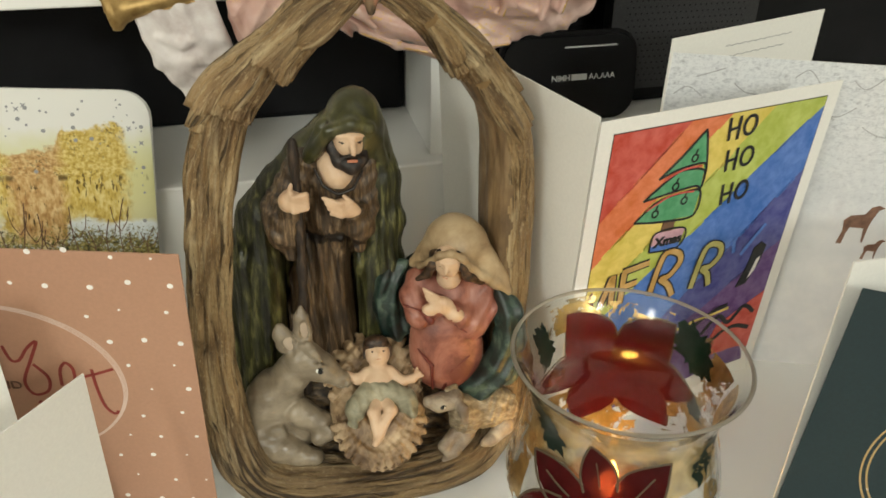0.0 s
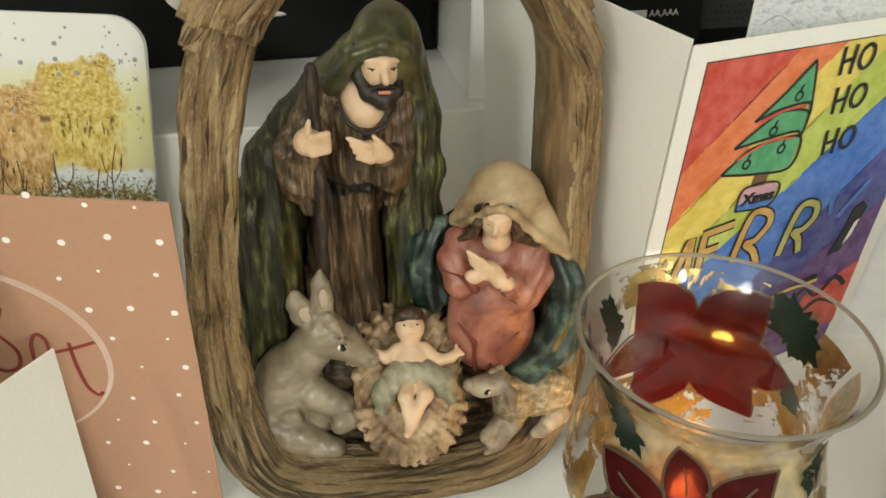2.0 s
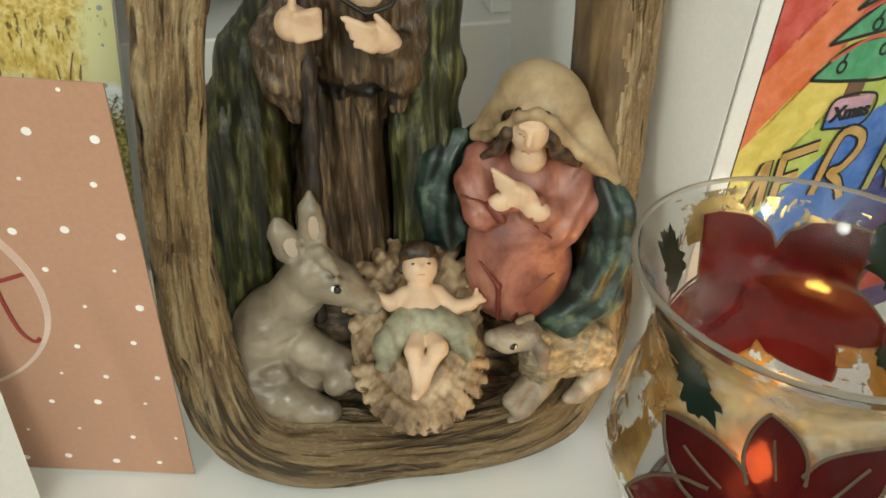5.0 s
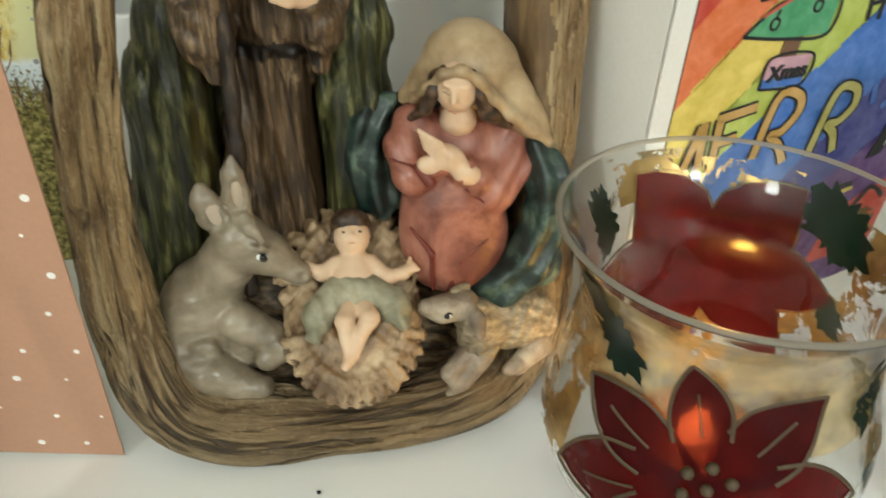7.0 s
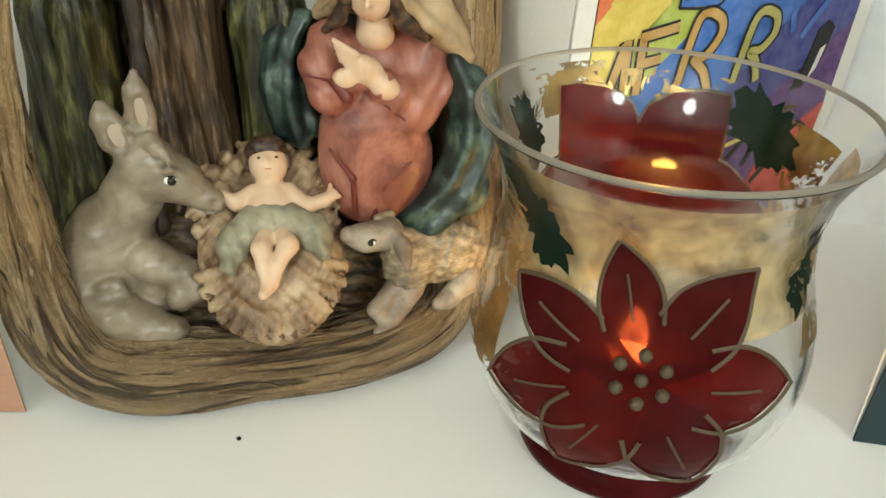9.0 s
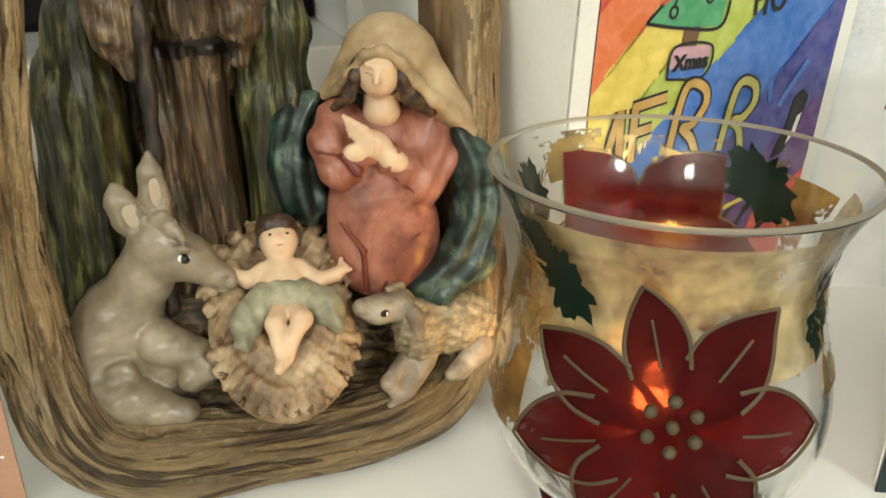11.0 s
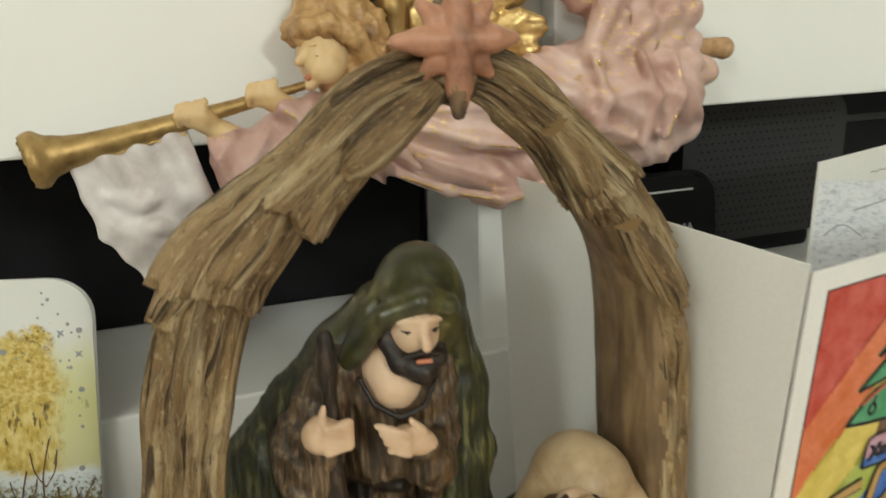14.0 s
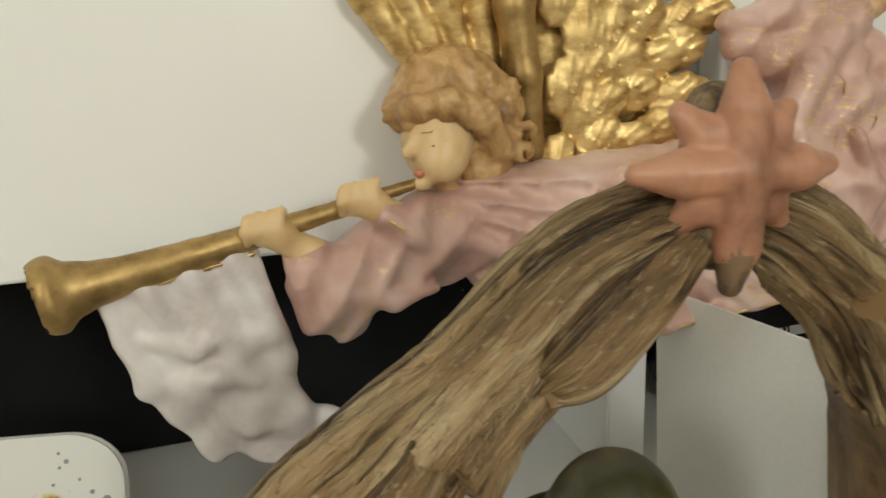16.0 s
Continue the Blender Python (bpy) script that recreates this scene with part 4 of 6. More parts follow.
# dark teal card with a gold ring
teal = empty("greeting_card", pose(0.14, 0.231, 0), "dark teal greeting card with gold ring and dots", "greeting card")
tp = panel(teal, "front_panel", (0.1375, 0.2305, 0), -14.0, -2.0, 4.0, 0.12, 0.128, M["card_teal"])
panel(teal, "back_panel", (0.1385, 0.2325, 0), 20.0, -2.0, 4.0, 0.12, 0.134, M["card_white"])
for r in (0.0, 0.0022):
    q = [(0.060 + (0.034 + r) * math.cos(a), 0.058 + (0.034 + r) * math.sin(a)) for a in np.linspace(0, 6.283, 36)]
    pen("gold_ring", tp, q, 0.0007, M["gold_foil"], 0)
rng = random.Random(2)
for k in range(40):
    x, z = rng.uniform(0.005, 0.115), rng.uniform(0.005, 0.122)
    inside = math.hypot(x - 0.060, z - 0.058) < 0.031
    r = 0.0007 if inside else 0.0005
    decal("foil_dot", tp, [(x + r * math.cos(a), z + r * math.sin(a)) for a in np.linspace(0, 6.28, 8)[:-1]], M["gold_foil"] if inside else M["foil"], 0)

# ---- nativity ornament ----
ORN = pose(-0.030, 0.275, 0, 0, 0, 8)
nativity = empty("nativity_ornament", ORN, "painted resin nativity ornament under a bark arch", "ornament")

# bark ring: from the star down one side, under the group and up the other side; (x, y, z, half width, half depth) in mm
RING = [(5, 2, 217, 6.0, 5), (-9, 2, 212, 7.2, 6), (-21, 2, 201.5, 8.4, 7.0), (-34, 2, 190, 9.0, 8.0), (-43.5, 2, 179, 9.8, 8.5), (-49, 2, 165, 9.4, 8.5), (-53, 2, 150, 9.4, 8), (-56.5, 1, 128, 9.0, 8),
        (-59, 0, 106, 8.6, 8), (-61, -1, 84, 8.8, 8.5), (-61.5, -4, 62, 9.2, 9), (-59, -8, 38, 10.0, 11), (-52, -13, 20, 11.2, 13.5), (-38, -17, 11.5, 11.6, 14), (-14, -19, 10.5, 11.0, 13),
        (12, -18, 10.5, 11.0, 13), (36, -14, 12, 11.4, 13.5), (54, -5, 18, 11.0, 12), (64, 4, 37, 9.8, 9.5), (64.5, 11, 62, 9.6, 12), (63.5, 17, 88, 10.5, 17), (63.5, 22, 112, 11.2, 18), (63.2, 24, 134, 11.2, 18.5),
        (61.5, 25, 152, 9.8, 18.5), (56.5, 22, 168, 8.6, 17), (47.5, 15, 183, 8.4, 13), (37, 9, 196, 7.8, 9.5), (26, 4, 207, 6.8, 7), (17, 2, 214, 6.0, 5.5), (11, 2, 217, 5.4, 5)]


def bark_ring(points, around=84, steps=18):
    line = smooth_line([(p[0], p[1], p[2]) for p in points], steps)
    width = smooth_line([(p[3], p[4], 0) for p in points], steps)
    n = len(line)
    bm = bmesh.new()
    uv_layer = bm.loops.layers.uv.new("UVMap")
    rings, run = [], 0.0
    runs = []
    # bark flakes that end in a torn step: place along the ring, side round it, how far it stands out
    flakes = [(4.35 * steps, 1.5, 3.4, 34), (2.75 * steps, 2.6, 4.2, 30), (4.9 * steps, -0.3, 2.6, 30), (24.2 * steps, 1.2, 2.4, 34), (25.6 * steps, 1.9, 2.8, 26), (23.4 * steps, 0.1, 2.4, 16)]
    for k, q in enumerate(line):
        if k:
            run += (q - line[k - 1]).length
        runs.append(run)
        d = (line[min(k + 1, n - 1)] - line[max(k - 1, 0)]).normalized()
        out = Vector((d.z, 0, -d.x)).normalized()
        front_dir = out.cross(d).normalized()
        ring = []
        for j in range(around):
            a = 2 * math.pi * j / around
            r, deep = width[k].x, width[k].y
            ripple = noise.noise(Vector((math.cos(a) * 3.4, math.sin(a) * 3.4, run * 0.018)))
            groove = 1 - abs(noise.noise(Vector((math.cos(a) * 7, math.sin(a) * 7, run * 0.030 + 9)))) * 2
            fine = noise.noise(Vector((math.cos(a) * 16, math.sin(a) * 16, run * 0.05 + 40)))
            ledge = noise.noise(Vector((math.cos(a) * 2.1, math.sin(a) * 2.1, run * 0.011 + 70)))
            e = 1.2 * ripple - 2.6 * max(0, groove - 0.66) * 2.2 + 0.5 * fine + 1.6 * (round(ledge * 4) / 4 + 0.35 * (ledge * 4 - round(ledge * 4))) + 1.2 * noise.noise(q * 0.05)
            for at, side, high, reach in flakes:
                away = (k - at) * (1 if at < n / 2 else -1)
                turn_off = abs((a - side + math.pi) % (2 * math.pi) - math.pi)
                jag = 3 * noise.noise(Vector((a * 4, at, 3)))
                if -reach < away + jag < 0 and turn_off < 1.5:
                    e += high * (1 + (away + jag) / reach) * min(1, (1.5 - turn_off) * 3)
            # the inner face of the deep limb is worn smooth
            if q.x > 40 and 60 < q.z < 190 and math.cos(a) < -0.1:
                e *= 0.35
            v = q + out * (r + e) * math.cos(a) + front_dir * (deep + e) * math.sin(a)
            v.z = max(v.z, 0.15)
            ring.append(bm.verts.new(v * 0.001))
        rings.append(ring)
    for k in range(n - 1):
        for j in range(around):
            f = bm.faces.new((rings[k][j - 1], rings[k][j], rings[k + 1][j], rings[k + 1][j - 1]))
            f.smooth = True
            # the inner side of the deep limb is plain brown, darkened partly for shade
            if line[k].x > 42 and 58 < line[k].z < 186 and math.cos(2 * math.pi * j / around) < -0.25 + 0.22 * noise.noise(Vector((runs[k] * 0.12, j * 0.3, 2))):
                f.material_index = 1
            for lp, (uu, vv) in zip(f.loops, (((j - 1) % around, runs[k]), ((j - 1) % around + 1, runs[k]), ((j - 1) % around + 1, runs[k + 1]), ((j - 1) % around, runs[k + 1]))):
                lp[uv_layer].uv = (uu / around, vv / 560)
    for r in (rings[0], rings[-1]):
        bm.faces.new(r)
    bmesh.ops.recalc_face_normals(bm, faces=bm.faces)
    return bm


def bark_scale(points, grow):
    """A tongue of bark lying along the limb, with a torn lower end."""
    line = smooth_line([p[:3] for p in points], 10)
    size = smooth_line([(p[3], p[4], 0) for p in points], 10)
    bm = bmesh.new()
    uv_layer = bm.loops.layers.uv.new("UVMap")
    rings, run = [], 0.0
    n = len(line)
    for k, q in enumerate(line):
        d = (line[min(k + 1, n - 1)] - line[max(k - 1, 0)]).normalized()
        side = Vector((d.z, 0, -d.x)).normalized()
        ahead = side.cross(d).normalized()
        run += (q - line[max(k - 1, 0)]).length
        ring = []
        for j in range(40):
            a = 2 * math.pi * j / 40
            rough = 0.9 * noise.noise(Vector((math.cos(a) * 3, math.sin(a) * 3, run * 0.03 + grow))) + 0.5 * noise.noise(Vector((math.cos(a) * 9, math.sin(a) * 9, run * 0.06 + grow)))
            torn = (0.10 * n * noise.noise(Vector((a * 2.5, grow, 5)))) if k > n - 4 else 0.0
            ring.append((bm.verts.new((q + side * (size[k].x + rough) * math.cos(a) + ahead * (size[k].y + 0.7 * rough) * math.sin(a) + d * torn) * 0.001), j / 40, run))
        rings.append(ring)
    for r0, r1 in zip(rings, rings[1:]):
        for j in range(40):
            f = bm.faces.new((r0[j - 1][0], r0[j][0], r1[j][0], r1[j - 1][0]))
            f.smooth = True
            u0 = r0[j - 1][1] if j else -1 / 40
            for lp, uv in zip(f.loops, ((u0, r0[j][2]), (r0[j][1], r0[j][2]), (r1[j][1], r1[j][2]), (u0, r1[j][2]))):
                lp[uv_layer].uv = (uv[0] * 0.5 + 0.1 * grow, uv[1] / 560)
    for r in (rings[0], rings[-1]):
        bm.faces.new([v[0] for v in r])
    bmesh.ops.recalc_face_normals(bm, faces=bm.faces)
    return bm


for points in ([(2, -1, 214.5, 2.6, 4), (-6, -3.5, 208.5, 4.2, 6), (-13, -5, 202.5, 4.6, 6), (-17, -4.5, 199.6, 2.6, 4)],
               [(-29, -3, 197.0, 3.0, 5), (-36, -5.0, 188.0, 5.0, 6.0), (-41, -5.5, 182.5, 5.2, 6.0), (-43.8, -5.5, 178.8, 4.6, 5.0)],
               [(-46, -2, 183, 2.4, 4), (-53.0, -3, 175.5, 3.6, 5), (-56.6, -3, 171, 2.2, 3)],
               [(27, -3, 205.5, 2.8, 4), (32.5, -1.5, 199, 3.8, 5.5), (36.0, 0, 193, 3.6, 5.5), (37.4, 1, 190.5, 2.4, 3.5)],
               [(47, 3, 182, 3.0, 5), (54.5, 6, 171.5, 4.4, 7), (60.0, 8, 163, 4.2, 7.5), (62.8, 9, 158.5, 2.4, 5)]):
    part("bark_scale", bark_scale(points, points[0][0] * 0.37), M["bark"], nativity)
part("bark_arch", bark_ring(RING), [M["bark"], M["bark_smooth_shaded"]], nativity, "bark-textured arch in layered brown paint")


def wave(x, y, z, fx, fy, fz, ph=0.0):
    return np.sin(fx * x + fy * y + fz * z + ph)


# ground the group rests on
s = Sculpt((-70, -40, -3), (74, 34, 60), 1.1)
s.ball((0, -1, 8), (62, 27, 13), 0, 4).ball((-6, 10, 24), (46, 14, 26), 0, 6).ball((48, 6, 28), (15, 12, 18), 0, 6)
s.relief(lambda x, y, z, p: 0.7 * wave(x, y, z, 0.25, 0.9, 0.7) * wave(x, y, z, 0.33, -0.2, 0.5, 1) + 0.5 * wave(x, y, z, 0.9, 1.7, 1.2) + np.where(z < 0.6, 4, 0))
s.skin("ground", ["earth"], nativity, "rough brown earth modelled as bark strands")

# standing bearded figure
s = Sculpt((-62, -26, 20), (28, 42, 188), 0.75)
fold = lambda x, y, z: np.clip((150 - z) / 40, 0, 1) * (0.55 * np.sin(0.5 * x + 0.05 * z + 0.4 * np.sin(0.06 * z)) + 0.4 * np.sin(1.2 * x - 0.06 * z))
s.limb([(-8, 8, 158, 8.5), (-19, 9, 148.5, 7.5), (-31, 10, 135, 7.5), (-39.5, 10, 121, 9.5), (-43.5, 9, 100, 12), (-46.5, 8, 40, 15)], 0, 4, fold)
s.limb([(5, 8, 158, 8), (8.5, 7, 137, 9.0), (9.5, 6, 118, 9.2), (9.0, 6, 98, 9.8), (8, 6, 40, 11)], 0, 4, fold)
s.ball((-12, 24, 90), (30, 8, 57), 0, 6)
s.ball((-0.2, 1.5, 162.0), (11.6, 11.2, 15.4), 0, 3)
s.limb([(-3, 2, 171.5, 2.2), (-12, -1, 163, 2.4), (-18, -2, 153, 2.0)], 0, 2)
s.limb([(-6, 3, 139, 11.5), (-10, 7, 124, 11.5), (-13, 12, 110, 12), (-16, 13, 90, 13.5), (-17, 10, 40, 18)], 1, 3, lambda x, y, z: np.where(z < 116, 0.9 * np.sin(0.75 * x + 0.04 * z + 0.5 * np.sin(0.09 * z)) + 0.4 * np.sin(1.7 * x + 0.2 * z), 0.25 * np.sin(0.8 * x + 0.4 * z)))
s.limb([(-20, 3, 147, 7), (-30, 1, 128, 8), (-29, -4, 121, 7.2), (-25, -8, 134, 4.6)], 1, 2.5, lambda x, y, z: 0.35 * np.sin(0.9 * z + 0.5 * x))
s.limb([(-30, -3, 124, 5), (-27, -6, 111, 3.0)], 1, 3)
s.limb([(3, 3, 146, 7), (2.0, 0, 129, 6.6), (0, -6, 123, 6.0), (-1.5, -9, 130, 4.6)], 1, 2.5, lambda x, y, z: 0.35 * np.sin(0.9 * z - 0.5 * x))
s.limb([(1, -4, 122, 4.5), (0, -6, 112.5, 2.4)], 1, 3)
# head, neck, beard and hood rim
s.limb([(-7.2, 2, 153.2, 6), (-8.0, -0.5, 147.2, 6.8), (-7.2, -3.4, 144.0, 6.4)], 2, 1.5)
s.ball((-2.2, -3.5, 159.7), (6.6, 8.4, 9.2), 2, 1)
s.ball((-3.2, 1.5, 164.2), (9.0, 9.0, 8.0), 3, 1)
s.limb([(-9.4, -4, 163.2, 1.6), (-9.0, -5.6, 156.2, 2.2), (-6.2, -8.0, 151.6, 2.9), (-1.6, -9.6, 149.8, 3.2), (2.2, -8.0, 152.2, 2.4), (3.6, -6, 156.7, 1.2)], 3, 1.2)
s.limb([(-5.2, -10.6, 154.0, 0.8), (-1.3, -12.2, 155.4, 0.9), (2.4, -10.2, 154.0, 0.7)], 3, 0.6)
s.limb([(-3.0, -12.3, 153.2, 0.75), (0.2, -12.2, 153.1, 0.75)], 4, 0.3)
s.limb([(-1.5, -11.3, 161.7, 0.9), (-1.0, -13.2, 157.0, 1.45)], 2, 1.2)
s.limb([(-6.8, -9.9, 162.5, 1.0), (-2.8, -11.2, 162.8, 1.0)], 2, 0.8).limb([(0.0, -11.1, 162.8, 1.0), (2.8, -9.3, 162.3, 1.0)], 2, 0.8)
s.limb([(-6.2, -10.2, 160.4, 0.42), (-4.2, -11.5, 160.0, 0.5)], 3, 0.1).limb([(0.6, -11.5, 160.0, 0.5), (2.4, -10.1, 160.4, 0.42)], 3, 0.1)
s.limb([(-7.0, -9.8, 163.8, 0.35), (-3.6, -11.6, 164.0, 0.4)], 3, 0.1).limb([(0.4, -11.6, 164.0, 0.4), (3.2, -9.4, 163.6, 0.35)], 3, 0.1)
s.limb([(-21, 0, 146, 2.4), (-15.5, -3, 154, 2.6), (-9.5, -8.0, 163.6, 2.6), (-1.5, -10.6, 167.0, 2.5), (4.8, -8.4, 164.6, 2.4), (8.2, -3, 157.5, 2.4), (10.0, 1, 146, 2.8)], 0, 1.5)
s.ball((-1.5, -2, 168), (8.0, 8.0, 3.6), 0, 2)
s.limb([(-16.0, -5.0, 147.5, 0.7), (-13.0, -9.0, 142.0, 0.8), (-7.5, -11.6, 139.2, 0.8), (-1.5, -10.5, 141.0, 0.8), (2.2, -6.5, 146.5, 0.7)], 6, 0.3)
s.ball((-5.1, -11.0, 160.0), (0.85, 0.55, 0.75), 3, 0.1).ball((1.4, -11.0, 160.0), (0.8, 0.55, 0.75), 3, 0.1)
# hands and staff
s.limb([(-23.4, -8.5, 160, 2.2), (-23.0, -9.5, 120, 2.1), (-25.0, -12, 46, 2.3)], 5, 0.8, lambda x, y, z: 0.3 * np.sin(0.4 * z))
s.ball((-25.5, -10.5, 137), (5.0, 4.4, 4.6), 2, 1, (0, -20, 0))
for k in range(4):
    s.limb([(-24.5, -14.0, 134.2 + 1.9 * k, 1.3), (-19.4, -13.0, 134.8 + 1.9 * k, 1.2)], 2, 0.5)
s.limb([(-26.0, -12, 140, 1.4), (-24.9, -12.4, 144.5, 0.9)], 2, 0.6)
s.ball((-4.4, -12.0, 133.4), (6.0, 2.6, 3.7), 2, 1, (0, 28, 0))
for k in range(4):
    s.limb([(-6.3, -14.0, 136.2 - 1.7 * k, 1.15), (-13.2 + 0.9 * k, -13.6, 139.0 - 2.2 * k, 0.95)], 2, 0.5)
s.limb([(-2.4, -13, 136.2, 1.1), (-5.4, -13.6, 139.4, 0.9)], 2, 0.5)
s.relief(lambda x, y, z, p: np.where(p < 2, np.clip((158 - z) / 20, 0.15, 1) * 0.28 * np.sin(2.2 * x + 0.1 * z + 1.2 * np.sin(0.12 * z)) * np.sin(0.16 * z + 0.6 * x), 0))
s.skin("standing_figure", ["cloak", "robe", "skin", "beard", "lips", "staff", "belt", "hood"], nativity, "bearded figurine in brown robe and green cloak",
       lambda x, y, z, p: np.where((p == 0) & (z > 147 + 1.5 * np.sin(0.3 * x)), 7, np.where((p == 1) & (np.abs(z - 115.5 - 0.02 * x) < 2.6) & (x > -25) & (x < 0) & (y < 6), 6, p)), (13, 20, 1.0))

# seated veiled figure
s = Sculpt((-8, -32, 28), (80, 26, 134), 0.7)
gather = lambda x, y, z: 0.75 * np.sin(1.0 * np.sqrt((x - 36) ** 2 + 0.6 * (z - 80) ** 2 + 1) + 0.7 * np.sin(0.10 * z + 0.05 * x))
s.ball((36, 10, 74), (28, 8, 34), 0, 4)
s.limb([(58, -8, 92, 4.0), (61.5, -11, 84, 5.6), (62.0, -12, 71, 7.0), (58.0, -14.5, 57, 7.6), (50, -15.5, 49, 6.5), (41, -14.5, 45.5, 4.2)], 0, 3, gather)
s.limb([(17, 4, 103, 3.0), (11, 3, 96, 5.0), (11.0, 3, 84, 6.4), (14.5, 1, 72, 6.5)], 0, 3, gather)
s.ball((36, -1, 87), (16.5, 10.5, 15), 1, 3)
s.limb([(35, -3, 74, 14), (36.5, -6, 56, 11.5)], 1, 3)
s.ball((28.0, -8, 61), (8.0, 7.0, 15.0), 1, 7, (0, -8, 0)).ball((42, -9, 60), (8.5, 7, 15.0), 1, 7, (0, 14, 0))
s.limb([(24.5, -1, 98, 5.8), (21.5, -5, 92, 5.6), (23, -10, 85.5, 5.4), (28.5, -13.5, 90, 4.0)], 1, 2, lambda x, y, z: 0.3 * np.sin(0.9 * x + 0.5 * z))
s.limb([(50.5, -1, 96, 5.8), (52, -6, 86, 6.2), (46, -11, 80.5, 5.6), (37, -15, 89, 3.8)], 1, 3.5, lambda x, y, z: 0.45 * np.sin(0.9 * x - 0.6 * z))
s.limb([(24.5, -15.2, 90.5, 1.6), (27.5, -16.4, 86.5, 1.8)], 4, 1.2)
s.limb([(16.5, -10.6, 91.5, 0.5), (24, -14.4, 90.5, 0.6)], 4, 0.8).limb([(37, -16.4, 84, 0.5), (44, -16.8, 78, 0.6)], 4, 0.8)
s.limb([(22.0, -16.2, 72, 0.6), (28.0, -17.2, 63, 0.9), (28.5, -16.8, 50, 0.8)], 4, 1).limb([(44, -17.4, 67, 0.6), (36.5, -17.4, 60, 0.9), (33.0, -16.9, 49, 0.8)], 4, 1)
# the hand laid on the chest
s.ball((32.6, -15.6, 93.6), (5.4, 2.8, 3.8), 2, 1.2, (0, 38, 0)).ball((37.2, -16.4, 89.0), (4.4, 2.8, 3.4), 2, 1.2, (0, 30, 0)).ball((27.4, -15.2, 91.4), (3.8, 2.6, 3.0), 2, 1.0)
for k in range(4):
    s.limb([(30.2 - 0.2 * k, -16.6, 98.2 - 1.5 * k, 1.05), (24.6 + 0.5 * k, -14.6, 101.6 - 1.7 * k, 0.8)], 2, 0.3)
# neck, bowed face, hair
s.limb([(35.6, -5, 107, 4.0), (36.2, -5.5, 100.5, 5.2)], 2, 1.0)
s.ball((34.4, -11.2, 112.4), (5.5, 6.4, 7.4), 2, 1, (22, -9, 0))
s.limb([(33.4, -17.6, 114.4, 0.7), (32.9, -18.4, 110.9, 1.05)], 2, 1.0)
s.limb([(30.6, -16.6, 115.6, 0.8), (32.6, -17.6, 115.2, 0.8)], 2, 0.8).limb([(34.4, -17.6, 115.0, 0.8), (37.0, -16.4, 114.4, 0.8)], 2, 0.8)
s.limb([(31.8, -16.2, 107.6, 0.5), (34.2, -16.3, 107.3, 0.5)], 6, 0.2)
s.limb([(30.0, -16.3, 113.6, 0.35), (32.0, -17.4, 112.9, 0.4)], 3, 0.1).limb([(34.6, -17.4, 112.5, 0.4), (36.8, -16.3, 112.4, 0.35)], 3, 0.1)
s.ball((36.4, -4.0, 112.0), (8.6, 8.6, 8.4), 3, 1)
s.limb([(31.0, -12.5, 118.0, 1.3), (28.6, -12.2, 112, 1.9), (26.6, -10.2, 106, 1.8), (23, -8, 102.4, 1.2)], 3, 1.5)
s.limb([(38.4, -13.0, 117.0, 1.3), (40.6, -12.8, 111.0, 1.9), (43.4, -11.2, 105.0, 2.6), (49, -9.4, 100.4, 1.9)], 3, 1.5)
# veil: crown, two falls and a thin rim that stands forward of the hair
s.ball((39.4, 1.0, 114.2), (12.2, 13.4, 12.4), 5, 2)
s.limb([(45.0, -1, 113, 8), (50.5, -3, 105.5, 6.0), (56.5, -5, 99.0, 4.0), (61.0, -7.5, 94, 2.0)], 5, 5)
s.limb([(34, 1, 114.0, 7.5), (28.5, 2, 109.6, 4.0), (22.5, 3, 105.0, 2.0)], 5, 4)
s.limb([(21.5, 1, 104.0, 1.2), (24.4, -4.5, 106.8, 1.3), (27.4, -10.6, 112.0, 1.4), (30.6, -14.8, 117.4, 1.4), (35.2, -16.2, 119.0, 1.4), (39.8, -14.8, 115.6, 1.4), (44.4, -12.8, 109.6, 1.5), (49.4, -11.2, 104.0, 1.6), (55.4, -9.4, 98.8, 1.6), (61.0, -9.0, 93.4, 1.3)], 5, 2.2)
s.skin("seated_figure", ["mantle", "dress_red", "skin", "hair_brown", "fold_red", "veil", "lips"], nativity, "seated figurine in red dress, beige veil and teal mantle", None, (8, 36, 0.965))

# donkey, lying, its head turned to the manger
s = Sculpt((-66, -30, 4), (0, 22, 100), 0.6)
s.ball((-40.4, 2, 38), (13.2, 12, 17.5), 0, 4, (0, 10, 0)).ball((-43, -1, 27), (11.5, 12, 14), 0, 4)
s.limb([(-36.5, 1, 48, 9.4), (-30.5, -1.5, 58, 7.2), (-26.5, -3.5, 66, 6.8)], 0, 4)
s.limb([(-25.4, -4.5, 68.2, 7.6), (-17.6, -7.0, 63.6, 5.6), (-10.6, -8.6, 58.4, 3.7)], 0, 2.5)
s.ball((-23.4, -6.5, 63.4), (5.6, 4.6, 5.2), 0, 2.5)
s.ball((-9.4, -8.8, 57.4), (3.3, 3.6, 3.0), 0, 1.5, (0, 20, 0))
